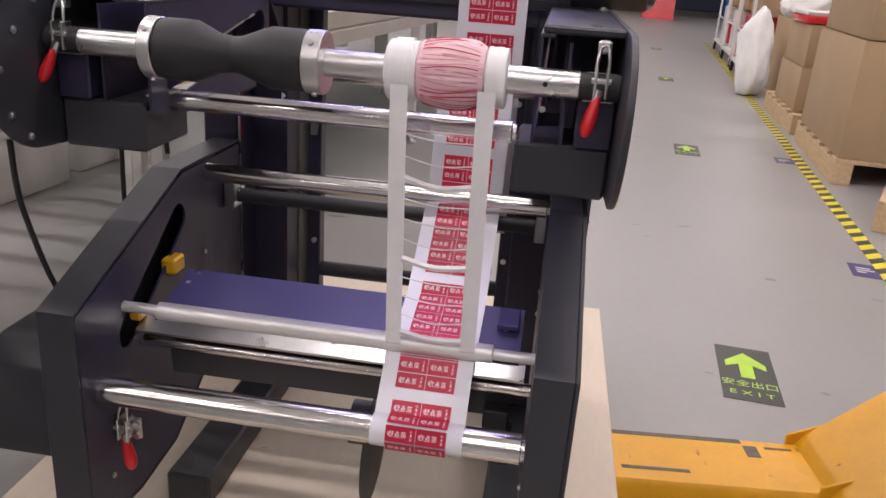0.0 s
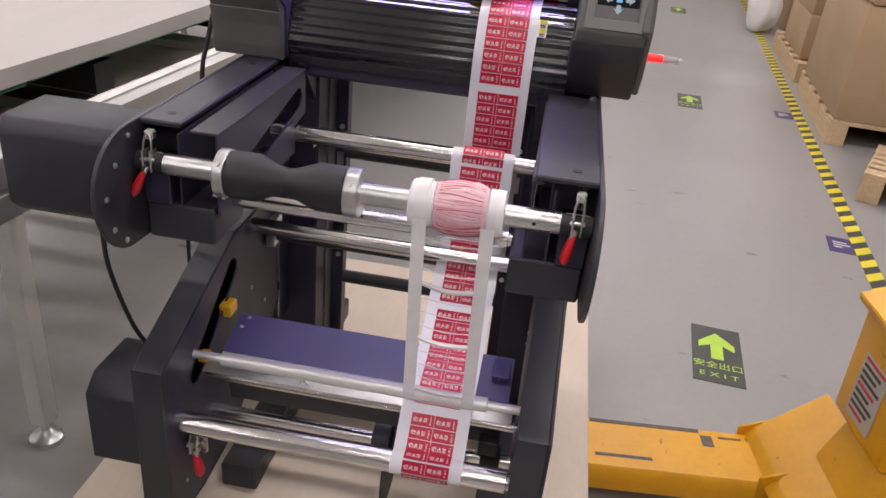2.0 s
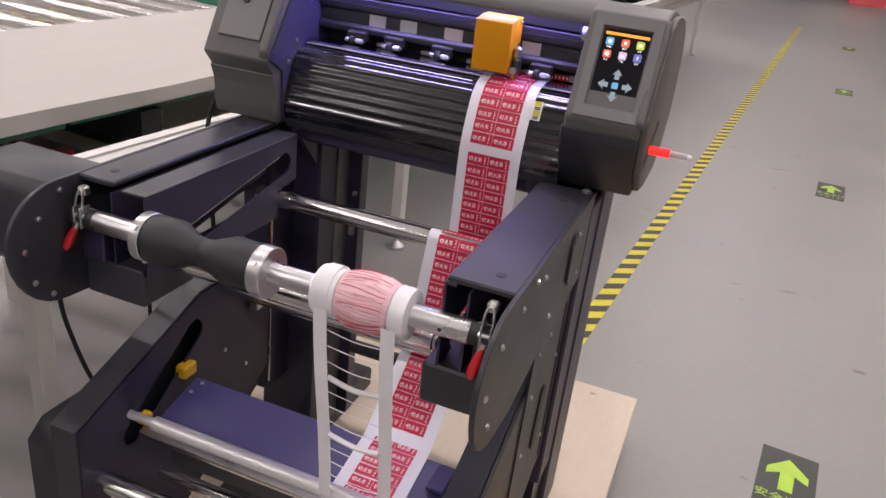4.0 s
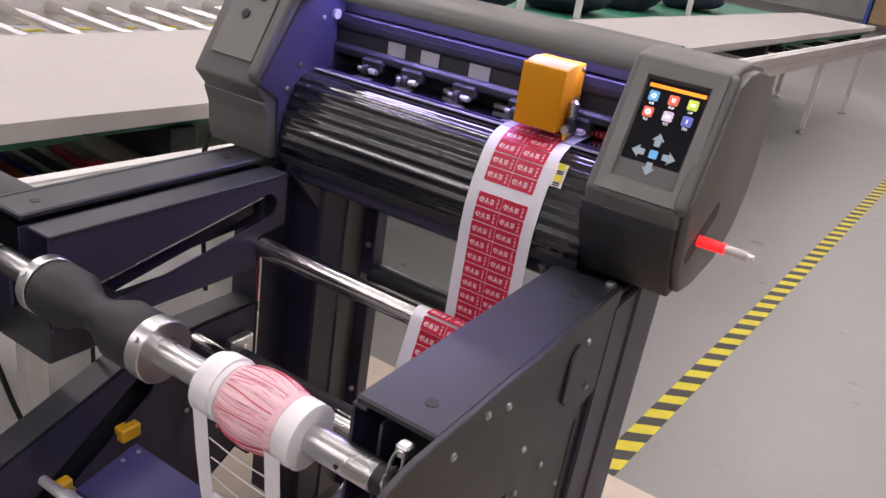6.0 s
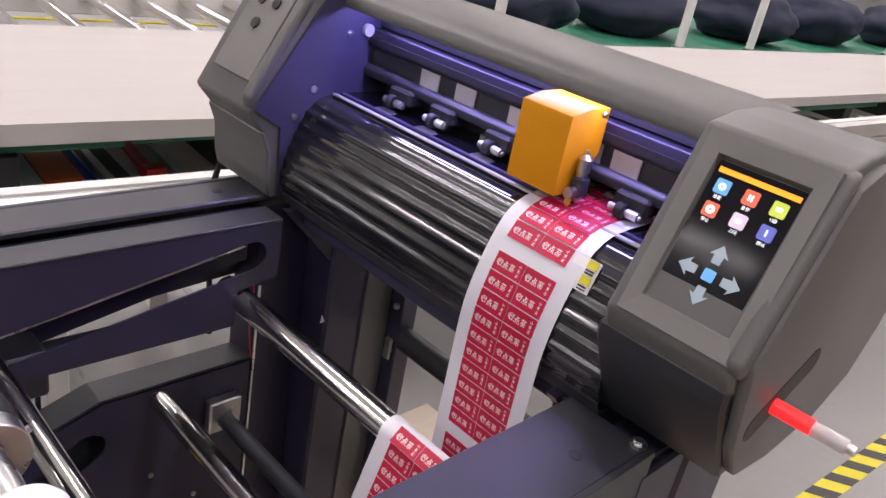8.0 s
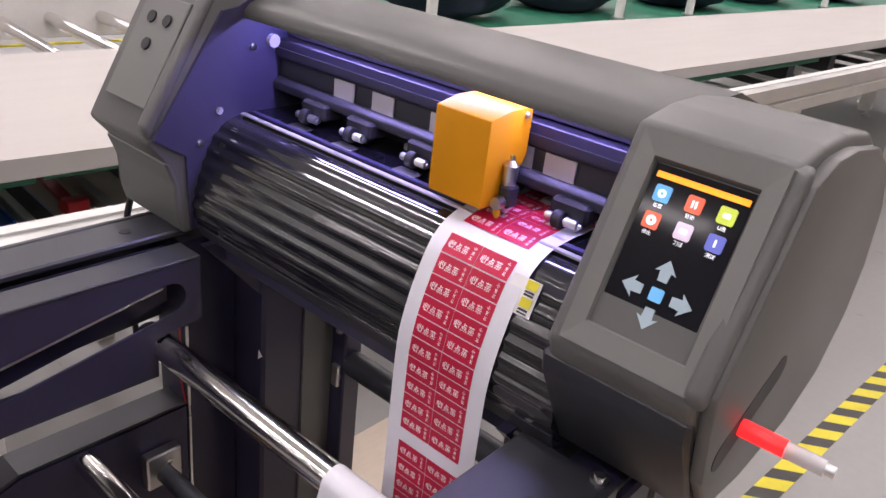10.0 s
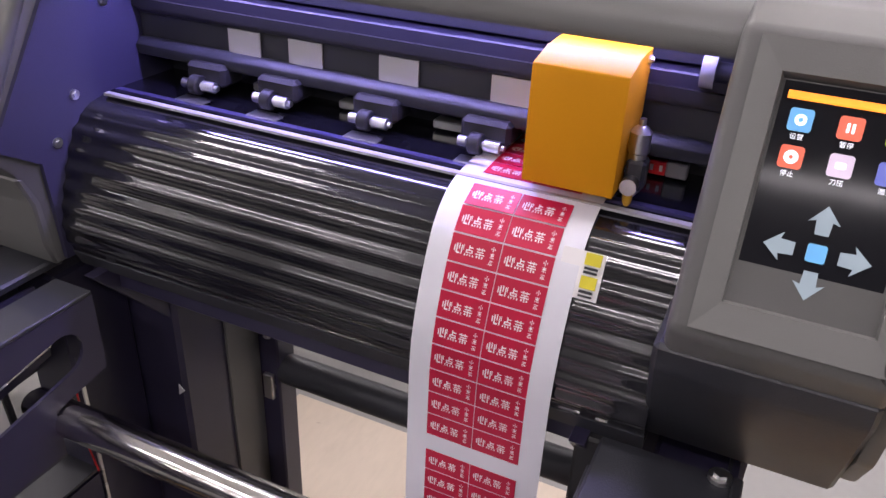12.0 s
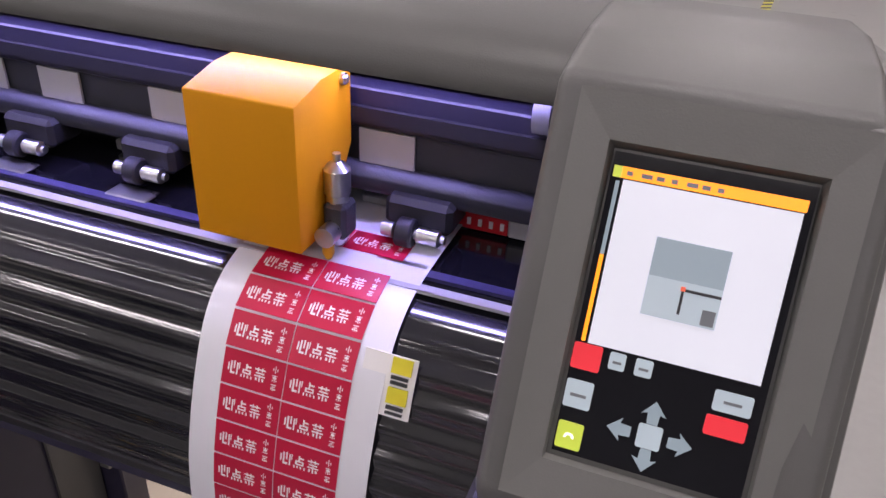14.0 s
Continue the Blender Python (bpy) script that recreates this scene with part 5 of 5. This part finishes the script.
# ---- conveyors ----
def conveyor():
    """Local axes: u to the right of the line, v along it."""
    t = base_at("conveyor_table", (-0.93, 1.27, 0), -4.6, "long aluminium conveyor frame with grey legs", "conveyor")
    part("side_rail", prism([(0.15, 0.66), (0.205, 0.66), (0.205, 0.70), (0.195, 0.705), (0.205, 0.71), (0.205, 0.755), (0.19, 0.76), (0.15, 0.76)], -3.5, 7.5, "y", 0.0), M_alu, t, smooth=None)
    part("rail_strip", box(0.160, 0.182, -3.5, 7.5, 0.7602, 0.7635), M_paintwhite, t)
    part("side_rail", box(-0.64, -0.60, -3.5, 7.5, 0.63, 0.70, 0.003), M_alu, t)
    for k in range(8):
        v = -3.135 + k * 0.42 * 3.55
        part("rail_bracket", box(-0.60, 0.152, v - 0.015, v + 0.015, 0.632, 0.6595, 0.002), M_alu, t)
        for u in (-0.03, -0.64):
            lg = part("leg", box(u, u + 0.04, v - 0.02, v + 0.02, 0.05, 0.63, 0.003), M_paintwhite, t)
            part("foot", lathe([(0.0, 0.034), (0.012, 0.034), (0.018, 0.02), (0.03, 0.009), (0.06, 0.009)], (u + 0.02, v, 0), "z", 18), M_steel, lg)
    for k in range(40):
        v = -3.4 + k * 0.27
        if not -0.5 < v < 0.5:
            part("bed_slat", box(-0.60, 0.0, v, v + 0.035, 0.655, 0.675), M_rubber if k % 3 else M_alu, t)
    for v, d, mat in ((-0.165, 0.045, M_rubber), (-0.012, 0.016, M_alu), (0.004, 0.03, M_rubber), (0.125, 0.022, M_alu), (0.24, 0.04, M_rubber)):
        part("bed_slat", box(-0.60, 0.02, v, v + d, 0.6005, 0.625, 0.002), mat, t)
    part("bed_pan", box(-0.60, 0.0, -0.33, 1.0, 0.59, 0.60, 0.0), M_board, t, "dull pale bed board")
    R = Matrix.Translation((-0.93, 1.27, 0)) @ Matrix.Rotation(radians(-4.6), 4, "Z")

    def tray_item(name, label, category):
        q = base_at(name, (0, 0, 0), 0, label, category)
        q.matrix_basis = R
        return q

    q = tray_item("folded_sheet", "orange-red folded sheet lying on a blue tray", "sheet")
    part("leaf", box(-0.42, -0.187, -0.113, -0.045, 0.6165, 0.621, 0.001), M_redorange, q)
    part("leaf", box(-0.42, -0.192, -0.110, -0.048, 0.6126, 0.6160, 0.001), M_redorange, q)
    q = tray_item("shallow_tray", "blue plastic tray lying in the conveyor bed", "tray")
    part("base", box(-0.44, -0.18, -0.117, -0.020, 0.6005, 0.6075, 0.002), M_blue, q)
    part("rim", box(-0.44, -0.18, -0.026, -0.020, 0.6076, 0.618, 0.001), M_blue, q)
    part("rim", box(-0.186, -0.18, -0.117, -0.027, 0.6076, 0.612, 0.001), M_blue, q)
    q = tray_item("plastic_scoop", "red plastic scoop lying in the conveyor bed", "scoop")
    part("bowl", prism([(-0.18, 0.6005), (-0.185, 0.63), (-0.215, 0.63), (-0.235, 0.607), (-0.24, 0.6005)], 0.068, 0.108, "y", 0.002), M_red, q)
    part("handle", prism([(-0.236, 0.6006), (-0.236, 0.610), (-0.38, 0.619), (-0.38, 0.610)], 0.078, 0.104, "y", 0.002), M_red, q)
    q = tray_item("crumpled_paper", "torn pale blue paper lying in the conveyor bed", "paper")
    part("leaf", prism([(-0.17, -0.29), (-0.19, -0.165), (-0.235, -0.172), (-0.205, -0.22), (-0.215, -0.25), (-0.19, -0.27)], 0.6005, 0.606, "z"), M_paleblue, q)
    q = tray_item("card_strip", "pale blue card strip lying in the conveyor bed", "card")
    part("leaf", box(-0.46, -0.19, 0.040, 0.052, 0.6005, 0.606, 0.001), M_paleblue, q)
    edges = [-3.4, -0.02, 1.32, 2.9, 4.4, 7.2]
    for k, (a, b) in enumerate(zip(edges, edges[1:])):
        dz = (0.0, 0.004, 0.0, 0.006, 0.002)[k]
        g = base_at("green_board", (0, 0, 0), 0, "green rubber-faced board under foam sheets", "board", "green boards")
        g.matrix_basis = R
        sh = (-0.035, -0.035, 0.0, -0.02, 0.01)[k]
        part("panel", box(-0.60 + sh, 0.0 + sh, a + 0.004, b - 0.004, 0.735 + dz, 0.758 + dz, 0.003), M_green, g)
        for v in (a + 0.2, b - 0.2):
            part("block", box(-0.5, -0.02, v - 0.03, v + 0.03, 0.675, 0.735 + dz), M_rubber, g)
    for k, (a, b, sh, dz) in enumerate(((-3.4, 1.29, 0.0, 0.005), (1.295, 7.2, 0.02, 0.007))):
        s = base_at("foam_sheet", (0, 0, 0), 0, "thick off-white foam sheet laid on a green board", "foam sheet", "foam sheets")
        s.matrix_basis = R
        m = bmesh.new()
        nu, nv = 14, max(10, int((b - a) * 12))
        lay = []
        for zz in (0, 1):
            lay.append([[m.verts.new((-0.615 + 0.63 * i / nu + sh, a + (b - a) * j / nv, 0.7605 + dz + zz * (0.033 + 0.004 * noise.noise(Vector((i * 0.3, j * 0.22, k)))))) for j in range(nv + 1)] for i in range(nu + 1)])
        lo, hi = lay
        for i in range(nu):
            for j in range(nv):
                m.faces.new((hi[i][j], hi[i + 1][j], hi[i + 1][j + 1], hi[i][j + 1]))
                m.faces.new((lo[i][j], lo[i][j + 1], lo[i + 1][j + 1], lo[i + 1][j]))
        for i in range(nu):
            for j in (0, nv):
                m.faces.new((lo[i][j], lo[i + 1][j], hi[i + 1][j], hi[i][j]))
        for j in range(nv):
            for i in (0, nu):
                m.faces.new((lo[i][j], lo[i][j + 1], hi[i][j + 1], hi[i][j]))
        part("foam", m, M_foam, s, smooth=50)
    # roller conveyor behind
    r = base_at("roller_conveyor", (-0.93, 1.27, 0), -4.6, "roller conveyor with bright steel rollers and grey side rails", "roller conveyor")
    part("side_rail", box(-0.73, -0.68, -3.5, 1.5, 0.60, 0.74, 0.004), M_alu, r)
    part("side_rail", box(-1.42, -1.37, -3.5, 1.5, 0.66, 0.80, 0.004), M_paintwhite, r)
    for k in range(32):
        v = -3.4 + k * 0.155
        part("roller", rod((-1.37, v, 0.72), (-0.73, v, 0.72), 0.019, 14), M_chrome, r)
    part("cord", cable([(-1.3, -3.4, 0.66), (-1.31, -1, 0.655), (-1.3, 1.4, 0.66)], 0.004), M_yellow, r)
    for v in (-3.2, -1.4, 0.3, 1.4):
        for u in (-0.73, -1.42):
            part("leg", box(u, u + 0.05, v - 0.025, v + 0.025, 0, 0.62), M_paintwhite, r)
    # green work table with dark bundles behind
    g = base_at("green_table", (-0.93, 1.27, 0), -4.6, "green topped work table standing behind the conveyor", "table")
    part("top", box(-1.75, -0.68, 1.55, 7.5, 0.70, 0.735, 0.006), M_green, g)
    for v in (1.62, 3.0, 4.5, 6.0, 7.4):
        for u in (-0.74, -1.72):
            part("leg", box(u, u + 0.05, v - 0.025, v + 0.025, 0, 0.70), M_paintwhite, g)
    for v in (0.62, 1.75, 2.35, 4.0):
        p = base_at("steel_post", (0, 0, 0), 0, "pale grey steel post rising behind the conveyor", "post", "posts")
        p.matrix_basis = R
        part("tube", rod((-0.8, v + 0.9, 0.737), (-0.8, v + 0.9, 2.4), 0.02, 14), M_paintwhite, p)
        part("foot", rod((-0.8, v + 0.9, 0.736), (-0.8, v + 0.9, 0.765), 0.032, 14), M_steel, p)
    for k, (u, v, sx) in enumerate(((-1.15, 1.9, 0.3), (-1.2, 2.75, 0.36), (-1.15, 3.7, 0.34), (-1.2, 4.7, 0.36), (-1.15, 5.8, 0.36))):
        s = base_at("cloth_bundle", (0, 0, 0), 0, "dark navy cloth bundle lying on the green table", "bundle", "bundles")
        s.matrix_basis = R
        blob(s, "cloth", (u, v, 0.735 + 0.9 * 0.15), (0.26, sx, 0.15), M_navycloth, 11 + k, 0.2)
    w = base("cardboard_bin", (-3.2, 3.4, 0), "row of cardboard boxes under the far conveyor", "carton")
    part("body", box(-3.7, -2.4, 3.6, 4.1, 0, 0.5, 0.01), M_card, w)
    for k, (x, y, h) in enumerate(((-1.98, 2.95, 0.26), (-1.98, 2.42, 0.26))):
        s = base_at("foam_box", (x, y, 0), -4, "white polystyrene box standing on the floor", "foam box", "foam boxes")
        part("body", box(-0.32, 0.12, 0, 0.42, 0, h - 0.03, 0.012, 2), M_white, s)
        part("lid", box(-0.33, 0.13, -0.01, 0.43, h - 0.03, h, 0.01, 2), M_white, s)
        part("mark", lathe([(-0.0012, 0.012), (0.001, 0.012)], (-0.1, -0.0005, 0.12), "y", 14), M_red, s)


def cables():
    t = base("power_cable", (-0.56, 0.9, 0.4), "black power cable hanging from the winder motor", "cable", "cables")
    part("cord", cable([(-0.60, 0.86, 0.69), (-0.60, 0.87, 0.60), (-0.575, 0.9, 0.47), (-0.53, 0.95, 0.42), (-0.513, 0.98, 0.41)], 0.0035), M_rubber, t)
    t = base("power_cable", (-0.5, 0.95, 0.5), "black power cable hanging beside the upper arm", "cable", "cables")
    part("cord", cable([(-0.515, 0.95, 0.73), (-0.517, 0.95, 0.66), (-0.52, 0.955, 0.58), (-0.53, 0.99, 0.5)], 0.003), M_rubber, t)
    t = base("power_cable", (-0.585, 1.25, 0.7), "black cable behind the grey end housing", "cable", "cables")
    part("cord", cable([(-0.575, 1.22, 0.95), (-0.592, 1.215, 0.88), (-0.60, 1.2, 0.80), (-0.585, 1.2, 0.6)], 0.004), M_rubber, t)
    t = base("signal_wire", (-0.44, 1.2, 0.5), "thin red signal wire on the column", "cable")
    part("wire", cable([(-0.452, 1.178, 0.76), (-0.449, 1.176, 0.72), (-0.455, 1.178, 0.69), (-0.458, 1.186, 0.64)], 0.0009), M_red, t)


winding_shaft()
waste_roll()
MOVING, LOWER, WEB_O = label_web()
waste_strips()
pallet_truck()
exit_sign(0.562, 1.9, -5.4)
exit_sign(0.79, 4.62, -5)
exit_sign(1.05, 7.9, -5)
exit_sign(1.3, 11.2, -5)
blue_sign(1.15, 2.81, -8)
blue_sign(1.315, 4.58, -6)
goods()
conveyor()
cables()
floor_tape(-0.10, 1.86, 0.0775, 11.0)
floor_tape(1.06, 1.2, 0.1, 12.0)


# ---- what moves ----
FEED = [(0, 0.29), (0.5, 0.288), (1.5, 0.271), (3, 0.232), (4, 0.226), (6.5, 0.186), (7.5, 0.172), (8.5, 0.158), (9.2, 0.142), (11.2, 0.105), (11.3, 0.112), (11.6, 0.184), (11.7, 0.256), (11.9, 0.302), (12.5, 0.298), (13.2, 0.298), (13.3, 0.306), (13.4, 0.332), (13.5, 0.422), (13.6, 0.465), (13.7, 0.487), (14, 0.487)]
HEAD_X = [(0, -0.14), (0.6, -0.175), (1.2, -0.12), (1.8, -0.16), (2.2, -0.161), (2.5, -0.123), (2.8, -0.154), (3.0, -0.158), (3.2, -0.145), (3.4, -0.107), (3.6, -0.125), (3.8, -0.117), (4.0, -0.155), (4.2, -0.147), (4.7, -0.11), (5.2, -0.17), (5.8, -0.13), (6.3, -0.118), (6.5, -0.153), (6.7, -0.155), (6.9, -0.18), (7.1, -0.179), (7.3, -0.118), (7.5, -0.119), (7.7, -0.151), (7.9, -0.152), (8.1, -0.179), (8.3, -0.183), (8.5, -0.122), (8.7, -0.114), (8.9, -0.149), (9.2, -0.147), (9.8, -0.18), (10.5, -0.12), (11.3, -0.155), (11.5, -0.150), (11.7, -0.129), (11.9, -0.115), (12.1, -0.080), (12.5, -0.081), (12.7, -0.101), (12.9, -0.157), (13.5, -0.157), (13.7, -0.177), (14, -0.155)]


FEED_B = [(0, 0.0), (0.5, 0.04), (1.0, 0.09), (1.5, 0.14), (2.0, 0.158), (2.5, 0.175), (3.0, 0.19), (4.2, 0.21), (6.3, 0.25), (9.2, 0.29), (11.3, 0.32), (14, 0.36)]


def motions():
    o = ORIGIN[MACHINE]
    rest = Matrix.Translation(PAGE.location)
    back = Matrix.Translation(PAGE.location + PAGE_IN * 0.0085)
    walk(PAGE, [(0, back), (12.0, back), (12.1, rest), (14, rest)])
    walk(HEAD, [(t, pose(x - o.x, -o.y, -o.z)) for t, x in HEAD_X])
    times = sorted({round(k * 0.35, 2) for k in range(41)} | {t for t, _ in FEED} | {round(11.2 + k / 30, 4) for k in range(24)} | {round(13.2 + k / 30, 4) for k in range(19)} | {14.0})
    times = [t for k, t in enumerate(times) if k == 0 or frame(t) > frame(times[k - 1])]
    feed = {t: float(np.interp(t, [a for a, _ in FEED], [b for _, b in FEED])) for t in times}
    # the lower run starts with a gap just past the peeling roller
    start = sum((Vector(b) - Vector(a)).length for a, b in zip(WEB_B, WEB_B[1:]) if a[0] > 0.845) + 0.055 - 2 * GROUP
    low_times = sorted({round(k * 0.1, 1) for k in range(43)} | {round(4.2 + k * 0.35, 2) for k in range(29)})
    low_times = [t for t in low_times if t < 13.9] + [14.0]
    total = sum((Vector(b) - Vector(a)).length for a, b in zip(WEB_B, WEB_B[1:]))
    for ob, c, x in LOWER:
        rows = []
        for t in low_times:
            s = start + c + float(np.interp(t, [a for a, _ in FEED_B], [b for _, b in FEED_B]))
            p, d = along(WEB_B, min(s, total - 0.004))
            rows.append((t, seat(p, d, x, WEB_O)))
        walk(ob, rows)
    for ob, c, x in MOVING:
        rows = []
        for t in times:
            p, d = on_web(feed[t] + c)
            rows.append((t, seat(p, d, x, WEB_O)))
        walk(ob, rows)


motions()
